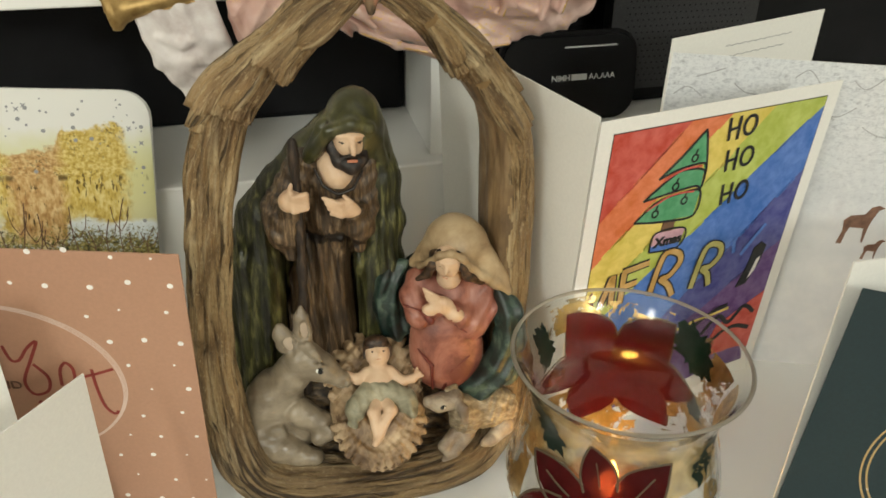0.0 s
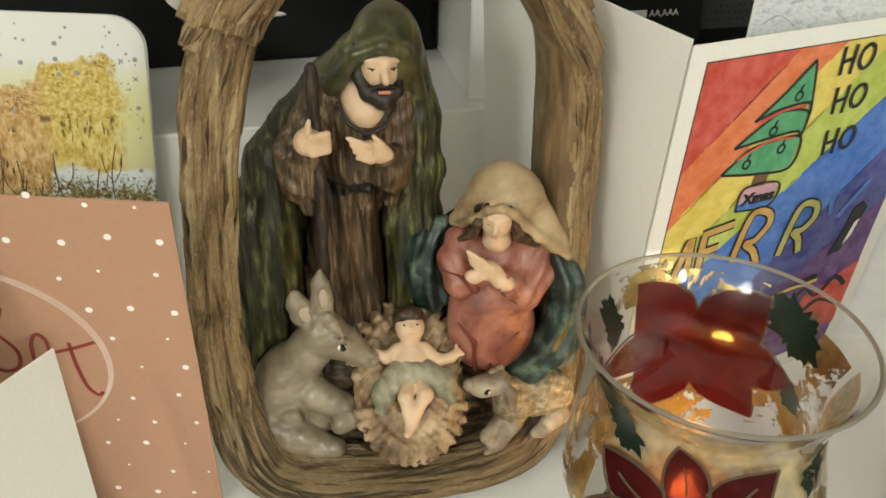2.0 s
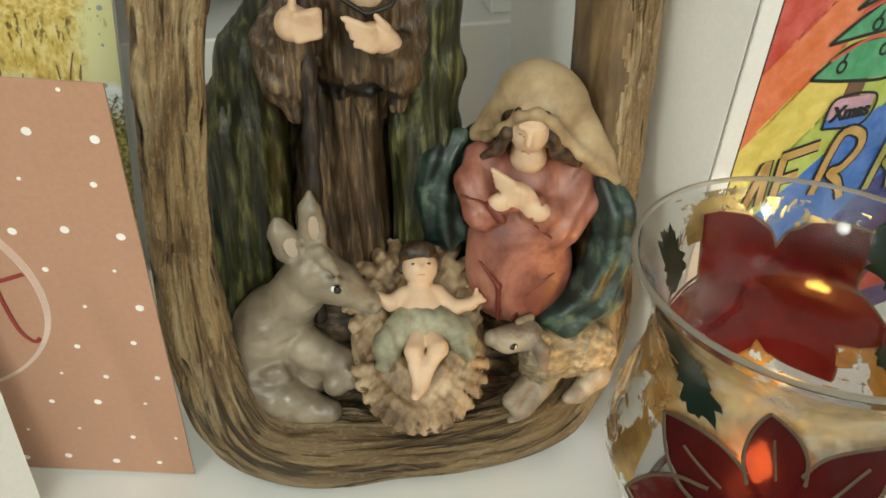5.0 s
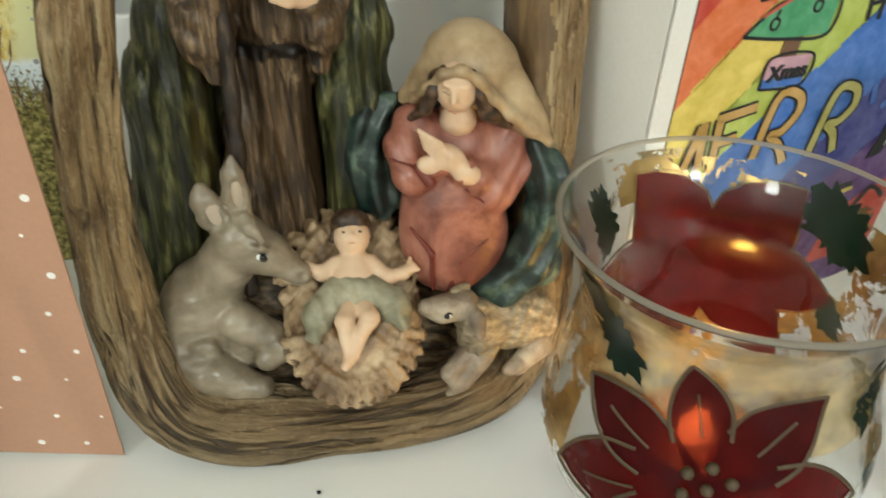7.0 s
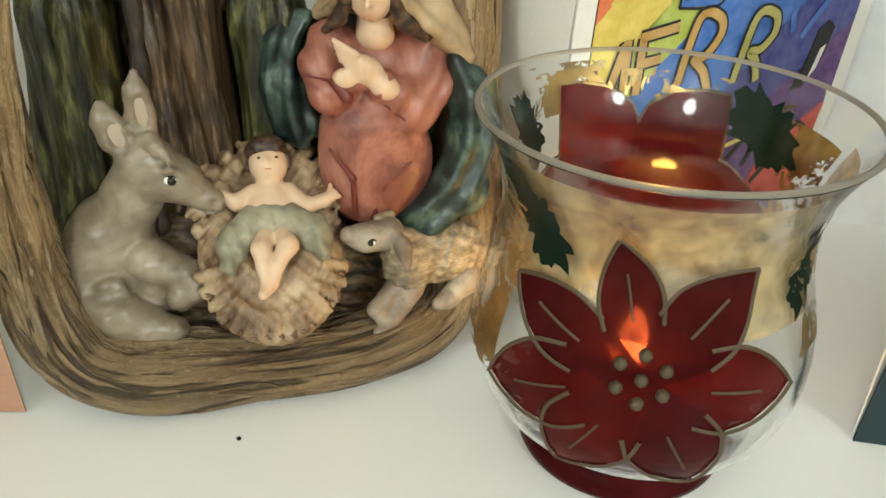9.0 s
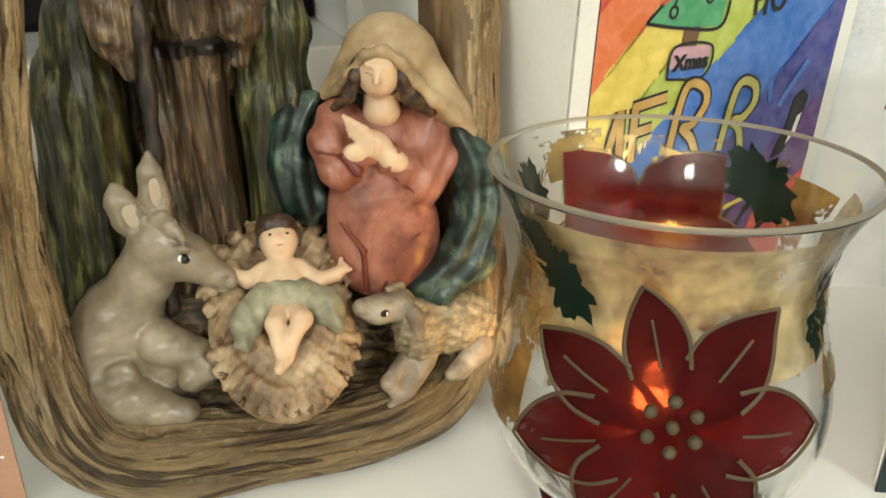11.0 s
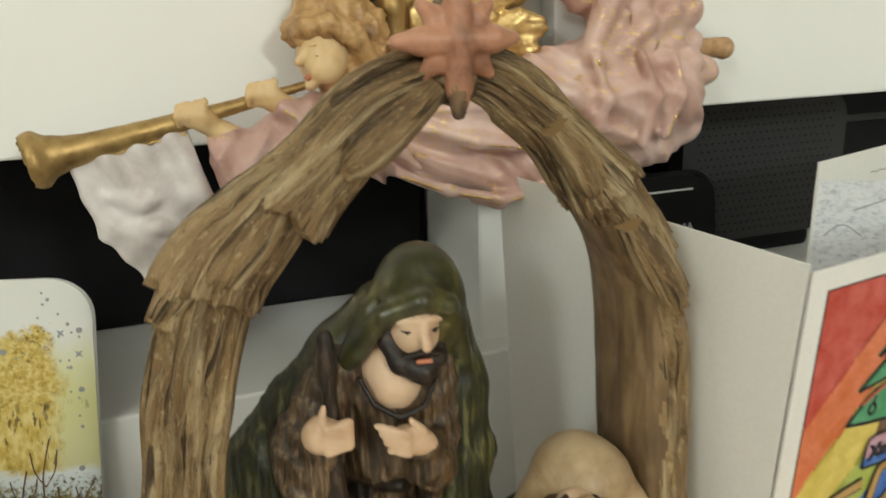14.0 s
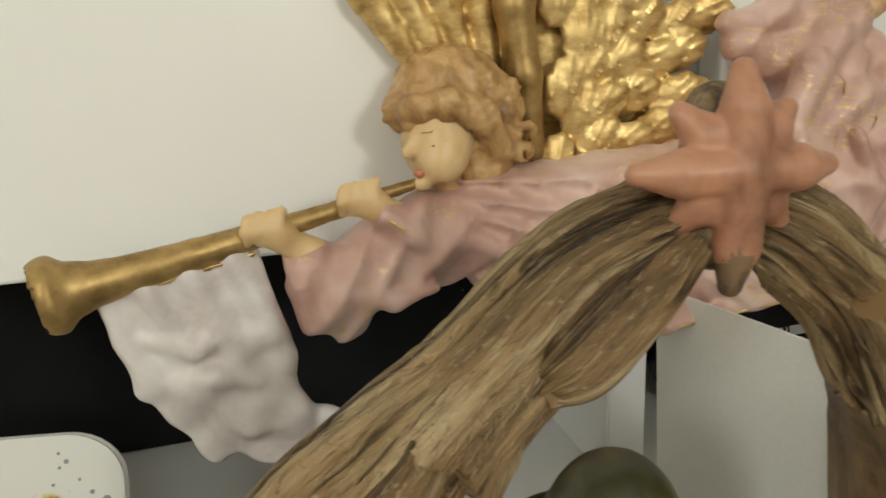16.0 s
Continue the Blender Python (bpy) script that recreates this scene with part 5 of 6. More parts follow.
# ears: slim cups on stalks
s.limb([(-27.6, -4, 70, 2.6), (-31.6, -5, 75.5, 4.5), (-33.4, -4.5, 80.0, 3.9), (-34.0, -4, 83.5, 2.0)], 0, 0.6, flat=1.4)
s.limb([(-23.8, -4, 73, 2.8), (-24.8, -4, 81.0, 3.9), (-25.2, -3.5, 87.0, 3.2), (-25.0, -3, 92.0, 1.0)], 0, 0.6, flat=1.4)
s.carve((-31.0, -8.8, 76.6), (2.5, 2.6, 4.8), 0.6, (0, -18, 0)).carve((-24.2, -7.2, 82.0), (2.0, 2.4, 5.8), 0.6, (0, -3, 0))
s.ball((-31.0, -6.2, 76.8), (2.8, 0.9, 5.0), 1, 0.2, (0, -18, 0)).ball((-24.4, -4.9, 82.2), (2.2, 0.9, 5.8), 1, 0.2, (0, -3, 0))
# forelock and brows
s.limb([(-25.0, -7, 75.6, 1.8), (-21.6, -10, 74.6, 1.8), (-18.6, -11.6, 71.2, 1.1)], 0, 1.2).limb([(-23.0, -8, 77, 1.4), (-19.8, -10.6, 73.6, 1.0)], 0, 0.8)
s.limb([(-21.6, -11.4, 68.4, 0.9), (-18.6, -12.4, 69.0, 0.9), (-16.2, -11.6, 67.4, 0.7)], 0, 0.9)
# folded legs
s.limb([(-46, -7, 27, 8.0), (-38, -12, 26, 7.0), (-29, -15.5, 23.5, 5.2), (-23.5, -16.5, 22.5, 4.2)], 0, 0.9)
s.limb([(-29, -6, 40, 6.4), (-20, -10, 36.5, 5.0), (-17.0, -12, 33.0, 4.2), (-21, -13.5, 31, 3.8)], 0, 0.9)
s.ball((-27, -4, 30), (8, 7, 9), 0, 2).ball((-38.6, -11.6, 34), (4.0, 2.2, 3.6), 0, 2.0)
s.carve((-8.6, -11.8, 58.6), (0.9, 1.0, 0.6)).carve((-9.6, -11.4, 55.6), (4.0, 1.6, 0.4), 0.8, (0, 25, 0))
s.ball((-18.8, -11.6, 66.0), (2.3, 1.3, 1.9), 3, 0.3, (0, 15, 0)).ball((-18.8, -12.1, 66.0), (1.9, 1.2, 1.5), 2, 0.1, (0, 15, 0)).ball((-18.5, -13.0, 66.0), (1.15, 0.8, 1.25), 3, 0.1)
s.relief(lambda x, y, z, p: np.where(p == 0, 0.12 * wave(x, y, z, 0.8, 0.3, -0.6) * wave(x, y, z, 0.3, 0.5, 0.9) + 0.13 * wave(x, y, z, 1.1, 0.8, 2.6) * wave(x, y, z, 1.9, 0.4, 0.3, 1), 0))
s.skin("donkey", ["donkey", "ear_pink", "eye_white", "eye_black"], nativity, "grey donkey figurine lying down")

# straw manger: a basket of thick straw lobes that lies back; modelled flat, then tilted
LAID = ((-11.2, 48.7), 48)
s = Sculpt((-24, -14, -40), (34, 34, 40), 0.6)
s.ball((4.7, 10, -3), (20.5, 13.5, 26.8), 0, 3)
s.ball((4.9, 8, 13), (16.5, 7, 15.5), 0, 3)
rng = random.Random(31)
for k in range(13):
    a = radians(-22 + 224 * k / 12)
    out = 1.0 + rng.uniform(-0.07, 0.06)
    ex, eu = 4.9 + 19.6 * out * math.cos(a), 10.0 + 19.0 * out * math.sin(a)
    s.limb([(4.9 + 9 * math.cos(a), 6.0, 11 + 8.5 * math.sin(a), 1.6), ((4.9 + ex) / 2 + 3 * math.cos(a), 2.8 + rng.uniform(-1, 1), (11 + eu) / 2 + 3 * math.sin(a), 2.9), (ex, 4.0 + rng.uniform(-1.5, 1.5), eu, 2.4)], 0, 0.5, lambda x, y, z: 0.35 * np.sin(1.5 * x - 1.3 * z + 0.8 * y))
for k in range(15):
    a = radians(196 + 148 * k / 14)
    ex, eu = 4.7 + 20.0 * math.cos(a), -4.0 + 24.8 * math.sin(a)
    s.limb([(4.7 + 10 * math.cos(a), 2.2, -6 + 11.5 * math.sin(a), 1.0), (4.7 + 15 * math.cos(a), 0.4, -5 + 18.5 * math.sin(a), 1.7), (ex, 3.0, eu, 1.9)], 0, 0.5)
s.carve((4.8, -5, 7), (12.0, 9.5, 19), 2)
s.relief(lambda x, y, z, p: 0.28 * wave(x, y, z, 1.1, 0.8, 1.3) * wave(x, y, z, 0.6, -1.0, 0.4) + 0.15 * wave(x, y, z, 2.4, 0.5, -1.6))
# gaps between the lower straw lobes are only dark colour on recessed surface
s.skin("manger", ["straw", "straw_gap_paint"], nativity, "straw-coloured fluted manger",
       lambda x, y, z, p: np.where((y > 1.4) & (y < 6) & (z < -6) & (np.sin(0.9 * x) * np.sin(0.7 * z + x) > 0.35), 1, p), None, LAID)

# infant figure, lying in the manger under a cloth
s = Sculpt((-20, -16, -32), (34, 14, 34), 0.5)
s.ball((5.6, -3.4, 18.4), (5.3, 5.2, 6.0), 0, 1).ball((5.3, -4.4, 22.4), (5.7, 4.9, 4.0), 1, 0.6)
s.limb([(0.6, -3.4, 22.0, 1.2), (0.2, -2.4, 17.5, 1.0)], 1, 1).limb([(10.8, -3.4, 21.0, 1.2), (11.0, -2.4, 17.5, 0.9)], 1, 1)
s.ball((5.7, -8.5, 17.4), (0.65, 0.8, 0.8), 0, 0.6)
for ex in (3.4, 7.8):
    s.ball((ex, -8.0, 18.3), (0.95, 0.55, 0.5), 3, 0.1).limb([(ex - 1.2, -7.9, 19.9, 0.22), (ex + 1.2, -7.9, 20.0, 0.22)], 1, 0.1)
s.limb([(4.8, -8.1, 14.9, 0.35), (6.6, -8.1, 14.9, 0.35)], 4, 0.2)
s.limb([(5.6, -2.0, 13.5, 2.6), (5.6, -1.6, 10.5, 3.0)], 0, 1.5)
s.ball((5.5, -1.0, 6.0), (7.2, 4.8, 8.0), 0, 2)
s.limb([(0.6, -1.6, 10.6, 2.6), (-3.5, -2.2, 8.0, 2.2), (-7.4, -3.6, 9.6, 1.7), (-9.0, -4.0, 10.6, 1.3)], 0, 1.2)
s.limb([(10.6, -1.6, 10.6, 2.6), (15.2, -2.2, 5.8, 2.3), (20.0, -3.4, 6.6, 1.8), (22.6, -4.0, 8.2, 1.4)], 0, 1.2)
s.limb([(22.0, -4.0, 7.0, 0.8), (24.2, -4.4, 7.2, 0.7)], 0, 0.6).limb([(21.4, -4.0, 8.2, 0.8), (22.0, -4.6, 10.6, 0.7)], 0, 0.6)
# the cloth falls over the belly and both sides, with a notch above the knees
weave = lambda x, y, z: 0.45 * np.sin(0.7 * x + 0.6 * z) * np.sin(0.35 * x - 0.5 * z) + 0.25 * np.sin(1.5 * x + 0.5 * z)
s.ball((5.6, -2.0, 1.5), (10.2, 4.8, 6.2), 2, 2, (0, 0, 0), weave)
s.limb([(-0.5, -3.0, 1.0, 4.2), (-5.0, -3.4, -4.5, 4.4), (-6.4, -3.0, -9.5, 2.8)], 2, 2, weave)
s.limb([(11.5, -3.0, 1.0, 4.2), (16.5, -3.4, -2.5, 4.4), (18.6, -3.0, -7.0, 3.0)], 2, 2, weave)
s.limb([(3.8, -4.0, -3.0, 2.8), (2.4, -6.4, -7.0, 2.7), (2.9, -6.0, -12.0, 2.1), (3.4, -5.4, -17.5, 1.7), (2.2, -6.6, -19.6, 1.4)], 0, 0.9)
s.limb([(8.0, -4.0, -3.0, 2.8), (9.4, -6.6, -6.6, 2.8), (6.4, -6.4, -11.5, 2.0), (4.8, -5.0, -16.5, 1.6)], 0, 0.9)
s.skin("infant_figure", ["skin", "hair_brown", "cloth", "beard", "lips"], nativity, "small infant figurine under a grey-green cloth", None, None, LAID)

# sheep, lying with its head raised to the manger
s = Sculpt((18, -26, 4), (76, 14, 58), 0.55)
curl = lambda x, y, z: 0.45 * np.sin(1.1 * x + 0.8 * z) * np.sin(1.1 * z - 0.5 * x + 0.5 * y) + 0.25 * np.sin(2.2 * x - 0.5 * z)
s.ball((53.5, -3, 33.5), (13.4, 9, 10.0), 0, 3, (0, 8, 0), curl).ball((43, -6, 32.5), (7.6, 8, 10.0), 0, 3, (0, 0, 0), curl)
s.ball((40.0, -8, 37.5), (5.2, 6, 7.6), 0, 2.5, (0, 0, 0), curl)
s.limb([(36.6, -7.5, 43.0, 5.0), (30.4, -9.2, 43.2, 3.9), (26.0, -10.0, 44.6, 2.7)], 1, 2)
s.limb([(37.6, -10.6, 45.4, 1.7), (40.4, -13.0, 41.5, 2.5), (41.2, -13.4, 35.4, 1.7)], 1, 0.6, flat=1.2)
s.limb([(38.0, -5, 47.6, 1.4), (34.0, -7, 47.8, 1.2)], 0, 1.5)
s.limb([(43.5, -10, 25.5, 3.4), (37, -13, 17.5, 2.7), (31.5, -14.5, 12.0, 2.4), (29.6, -15, 10.6, 2.0)], 1, 1.2)
s.limb([(38.5, -9, 25.5, 3.2), (32.5, -12.5, 21.0, 2.4), (35.0, -14, 17.0, 2.0)], 1, 1.2)
s.limb([(60, -9, 27, 4.4), (53.5, -12.4, 22.4, 2.7), (50.5, -13, 21.4, 2.0)], 1, 1.5)
s.carve((24.6, -12.4, 43.4), (2.6, 1.2, 0.35), 0.6)
s.ball((31.6, -12.7, 43.6), (1.7, 0.9, 1.45), 3, 0.2).ball((31.6, -13.1, 43.6), (1.35, 0.8, 1.15), 2, 0.1).ball((31.3, -13.7, 43.6), (0.8, 0.5, 0.8), 3, 0.1)
s.skin("sheep", ["sheep", "sheep_face", "eye_white", "eye_black"], nativity, "small woolly sheep figurine lying down", None, None, ((-6.0, 3.6), 0))

# eight-pointed star at the top of the arch
s = Sculpt((-16, -22, 200), (30, 14, 248), 0.55)
cx, cy, cz = 6.6, -5.0, 223.6
for k in range(8):
    a = radians(45 * k)
    long = {0: 11.4, 2: 11.5, 4: 12.4, 6: 14.4}.get(k, 9.4)
    wide = 2.9 if k % 2 == 0 else 2.7
    back = 0 if k % 2 == 0 else 1.6
    s.limb([(cx, cy + back, cz, wide), (cx + 0.62 * long * math.cos(a), cy + back + 0.4, cz + 0.62 * long * math.sin(a), wide), (cx + long * math.cos(a), cy + back + 1.4, cz + long * math.sin(a), 1.5)], 0, 0.3, flat=0.95)
s.ball((cx, cy + 4, cz - 1), (5.5, 3.5, 6), 2, 2)
s.limb([(cx, 1, cz - 8, 5.5), (cx, 2, cz + 6, 4.0)], 2, 2)
s.skin("star", ["star", "star_tip", "bark_plain"], nativity, "terracotta eight-pointed star with a sooty lower tip",
       lambda x, y, z, p: np.where(z < 213.0 + 1.5 * np.sin(1.3 * x) + 0.8 * np.sin(2.9 * x + y), 1, p))

# ---- trumpet angel leaning on the cabinet doors ----
angel = empty("angel_figurine", CAB @ pose(0, 0.002, 0), "trumpeting angel figurine in pearly pink with gold wings", "figurine")
s = Sculpt((-165, -54, 138), (100, -3, 268), 0.9)
# trumpet
s.limb([(-69, -32, 209.5, 1.2), (-90, -32, 204.5, 2.0), (-120, -32, 198, 3.3), (-138, -32, 194.5, 4.2)], 1, 0.8)
s.limb([(-138, -32, 194.5, 4.2), (-143.5, -32, 193.6, 5.4), (-146.5, -32, 193.0, 8.2)], 1, 1.5)
s.carve((-152, -33, 191.8), (6.5, 6.4, 6.8), 1)
# banner below the trumpet: a sheet with soft folds and a torn lower corner
drape = lambda x, y, z: np.clip((z - 165) / 25, 0, 1) * 1.1 * np.sin(0.62 * x + 0.25 * z) + np.clip((188 - z) / 12, 0, 1) * (1.7 * np.abs(np.sin(0.11 * x + 0.17 * z + 0.9 * np.sin(0.09 * x))) - 0.7 + 0.3 * np.sin(0.45 * z - 0.4 * x))
for a in np.linspace(0, 1, 15):
    x0, z0 = -137 + 29 * a, 191 + 6.0 * a
    x1, z1 = -120 + 20 * a, 151 - 1.0 * a + 2.0 * math.sin(7 * a)
    s.limb([(x0, -31, z0, 2.2), ((x0 + x1) / 2 - 4.5 + 5 * a, -30, (z0 + z1) / 2 - 2, 2.6), (x1, -29, z1, 2.2)], 2, 2.5, drape)
s.limb([(-117, -31, 163, 2.2), (-112, -31.6, 158, 2.5), (-106, -31, 157, 1.6)], 2, 2).limb([(-131, -32, 181, 1.5), (-122, -33, 178, 2.2), (-114, -32, 181, 1.2)], 2, 2)
s.limb([(-126, -32, 171, 1.4), (-118, -33, 171, 2.0), (-110, -32, 168, 1.2)], 2, 2)
s.limb([(-104, -28, 157, 3.4), (-95, -27, 155, 2.0), (-87, -26, 153.4, 0.8)], 2, 3)
s.limb([(-137, -32.5, 190.6, 0.7), (-122, -33, 194.2, 0.7), (-108, -33, 197.2, 0.7)], 7, 0.4)
# head, hair, face
s.ball((-65.5, -27, 217.5), (8.2, 9.5, 10.5), 0, 1)
s.limb([(-71.6, -31.5, 219, 1.2), (-74.0, -31.6, 215.4, 1.5)], 0, 1.2).ball((-66.5, -34, 213.2), (5.0, 3.6, 4.6), 0, 2).ball((-71, -32, 208.6), (2.4, 2.4, 1.8), 0, 1.5)
s.ball((-71.8, -33.4, 211.0), (1.5, 1.5, 1.2), 4, 0.5)
s.limb([(-71.4, -34.6, 216.6, 0.35), (-69.4, -35.9, 217.0, 0.5), (-67.6, -36.2, 216.6, 0.35)], 5, 0.2).limb([(-71.8, -33.6, 219.8, 0.4), (-68.4, -35.9, 220.4, 0.5)], 3, 0.2)
strand = lambda x, y, z: 0.40 * np.sin(1.5 * x + 0.5 * z + 0.8 * np.sin(0.2 * x)) + 0.25 * np.sin(3.1 * x - 0.6 * z)
s.ball((-60.5, -21, 226), (14.0, 12.5, 11.8), 3, 2, (0, 0, 0), strand)
s.limb([(-74.0, -25, 225.0, 3.2), (-71.5, -31.5, 225.0, 3.0), (-65.0, -35.0, 225.6, 3.2), (-58.0, -35.0, 222.5, 3.4), (-53, -33, 215.5, 3.4)], 3, 2.0, strand)
rng = random.Random(6)
for k in range(96):
    a = radians(-75 + 270 * k / 96)
    rr = (13.6, 10.4, 12.2)[k % 3]
    px, pz = -60.5 + rr * math.cos(a) * 1.05, 221.5 + rr * math.sin(a) * 0.95
    py = -32.6 + 0.09 * (rr - 5) ** 2
    if px < -65 and pz < 221:
        continue
    t0, r0 = a + 1.2 + rng.uniform(-0.6, 0.6), rng.uniform(2.0, 3.0)
    s.limb([(px + r0 * math.cos(t0 + 0.7 * i), py - 0.35 * i, pz + 0.8 * r0 * math.sin(t0 + 0.7 * i), 1.35 - 0.10 * i) for i in range(6)], 3, 0.35)
for k in range(20):
    px, pz = -55 + rng.uniform(-5, 9), 212 + rng.uniform(-4, 9)
    t0, r0 = rng.uniform(0, 6.28), rng.uniform(1.5, 2.2)
    s.limb([(px + r0 * math.cos(t0 + 0.8 * i), -31 - 0.4 * i, pz + r0 * math.sin(t0 + 0.8 * i), 1.3 - 0.12 * i) for i in range(6)], 3, 0.35)
s.ball((-55, -24, 212), (9, 8, 9), 3, 2)
s.limb([(-60, -24, 208, 7), (-57, -24, 201, 8)], 0, 2)
# hands on the trumpet
for hx, hz in ((-106, 202), (-86, 206.5)):
    s.ball((hx + 2.5, -34, hz - 0.5), (4.6, 3.4, 3.6), 0, 1, (0, 20, 0))
    for k in range(4):
        s.limb([(hx - 3 + 2.3 * k, -35.4, hz + 3.2 + 0.3 * k, 1.25), (hx - 4.0 + 2.3 * k, -36.4, hz + 0.4, 1.2), (hx - 3.4 + 2.3 * k, -34.8, hz - 2.6, 1.0)], 0, 0.4)
s.limb([(-103, -33, 200, 2.8), (-96, -32, 195.5, 3.8)], 0, 1.5).limb([(-83, -34, 205, 3.0), (-77, -33, 201.5, 3.8)], 0, 1.5)
# sleeves and dress: folds that fan out from the shoulders
def fan(x, y, z):
    a = np.arctan2(z - 206, x + 85)
    return 2.4 * np.abs(np.sin(21.0 * a + 0.03 * x + 0.5 * np.sin(0.11 * x))) - 1.5 + 1.1 * np.abs(np.sin(0.28 * x + 0.36 * z + 1.2 * np.sin(0.12 * x))) - 0.5


small = lambda x, y, z: 1.7 * np.abs(np.sin(0.30 * x - 0.22 * z + 0.6 * np.sin(0.15 * x))) - 0.9
s.limb([(-98, -32, 194, 5.0), (-91, -30, 187, 9.5), (-66, -26, 195, 11)], 6, 3, small)
s.limb([(-95, -30, 183, 6), (-88, -28, 178, 5)], 6, 4, small)
s.limb([(-78, -34, 201.5, 4.6), (-68, -31, 197, 8), (-52, -27, 197, 11)], 6, 3, small)
s.limb([(-101, -30, 197, 1.6), (-99.5, -37, 190, 1.6), (-96, -36, 181, 1.6)], 6, 1.2)
s.limb([(-55, -26, 199, 12), (-25, -26, 196, 15), (5, -27, 197, 17), (35, -27, 199, 20), (52, -26, 199, 19)], 6, 2.5, fan)
s.limb([(-52, -27, 187, 9), (-30, -28, 181, 8), (-10, -29, 176, 8), (15, -29, 177, 9), (42, -28, 181, 10), (58, -27, 186, 10)], 6, 2, fan)
s.limb([(-16, -27, 168.5, 3.4), (-8, -27, 166.5, 3.4), (4, -26, 169, 3)], 6, 3)
s.limb([(36, -27, 218, 11), (52, -26, 217, 11), (60, -26, 203, 10)], 6, 2, fan)
s.limb([(12, -26, 236, 4), (28, -26, 232, 8), (44, -26, 229, 9), (58, -27, 217, 7)], 6, 3, small)
s.limb([(10, -27, 240, 3), (22, -28, 243, 5), (36, -28, 240, 6), (50, -28, 232, 6)], 6, 2, small)
# flounces of the hem: two tiers of pleats that fan out, each ending in a step
for tier, (reach, ahead, wide) in enumerate(((52, -30, 5.4), (43, -33.5, 5.0), (31, -37, 4.6))):
    for k in range(8):
        a = radians(-42 + 14.5 * k + 6 * tier)
        out = reach + (2.5 if k % 2 else -1.5)
        ex, ez = 14 + out * math.cos(a), 205 + 0.76 * out * math.sin(a)
        crease = lambda x, y, z, a=a: 0.35 * np.sin(0.55 * (-(x - 14) * math.sin(a) + (z - 205) * math.cos(a)))
        s.limb([(14 + 14 * math.cos(a), ahead - 3, 205 + 10 * math.sin(a), 3.2), (ex, ahead - (2.2 if k % 2 else 0), ez, wide)], 6, 2.2, crease, flat=0.95)
        s.limb([(ex - 3 * math.sin(a) - 1, ahead - 3.6, ez + 3 * math.cos(a), 1.1), (ex + 2.2 * math.cos(a), ahead - 4.2, ez + 2.2 * math.sin(a), 1.3), (ex + 3 * math.sin(a) - 1, ahead - 3.6, ez - 3 * math.cos(a), 1.1)], 6, 0.6)
        if (k + tier) % 2 == 0:
            s.limb([(ex - 2.6 * math.sin(a), ahead - 4.9, ez + 2.6 * math.cos(a), 0.5), (ex + 2.8 * math.cos(a), ahead - 5.1, ez + 2.8 * math.sin(a), 0.6), (ex + 2.6 * math.sin(a), ahead - 4.9, ez - 2.6 * math.cos(a), 0.5)], 7, 0.4)
# raised fold ridges with gilt along some of them
for q, gilt in (([(-40, -39, 196, 1.5), (-22, -41.5, 189, 2.0), (-4, -41, 186, 1.6)], True), ([(-30, -40, 204, 1.4), (-10, -43, 200, 2.0), (8, -44, 194, 1.6)], False),
                ([(-5, -42, 207, 1.5), (10, -45, 202, 2.2), (22, -46, 190, 1.6)], False), ([(18, -45, 213, 1.6), (21, -47, 200, 2.0), (17, -45, 186, 1.4)], True),
                ([(34, -46, 214, 1.6), (39, -48, 200, 2.2), (36, -46, 184, 1.6)], False), ([(48, -44, 212, 1.4), (50, -46, 200, 2.0), (46, -44, 186, 1.6)], True),
                ([(-46, -37, 180, 1.3), (-30, -38, 173.5, 1.7), (-12, -38, 169, 1.8), (6, -37, 170, 1.6), (24, -37, 171, 1.3)], True), ([(-62, -38, 196, 1.2), (-48, -39, 189, 1.6), (-40, -38, 182, 1.2)], False),
                ([(-90, -38, 188, 1.2), (-80, -38, 184, 1.5), (-70, -37, 186, 1.2)], False), ([(-81, -38, 203.5, 0.9), (-74, -39, 198, 1.0), (-70, -38, 193, 0.9)], True)):
    s.limb(q, 6, 3.0)
    if gilt:
        s.limb([(x, y - r * 0.75, z - 0.4, 0.75) for x, y, z, r in q], 7, 0.4)
# feet
s.limb([(62, -24, 213, 4.0), (80, -24, 213, 3.4), (83, -24, 212.6, 4.2)], 9, 1)
s.limb([(46, -24, 238, 4.0), (56, -24, 244, 3.4), (62, -24, 248, 4.2)], 9, 1)
# wings: upright quills behind the head and rows of ribbed feathers
for k in range(5):
    s.limb([(-66 + 6 * k, -13, 234, 3.4), (-78 + 9 * k, -13, 250, 4.2), (-79 + 10 * k, -12, 265, 4.2)], 8, 0.5, lambda x, y, z: 0.5 * np.abs(np.sin(0.9 * x + 0.1 * z)) - 0.2)
s.limb([(-40, -20, 212, 3.6), (-42, -21, 230, 4.2), (-44, -20, 246, 4.6), (-36, -18, 264, 5)], 1, 2)
barb = lambda x, y, z: 0.9 * np.abs(np.sin(0.9 * x + 1.1 * np.abs(z))) - 0.2 + 0.5 * np.exp(-(z / 0.7) ** 2)
scallop = lambda x, y, z: 0.75 * np.abs(np.sin(14.0 * np.arctan2(z, x + 9.5))) - 0.3
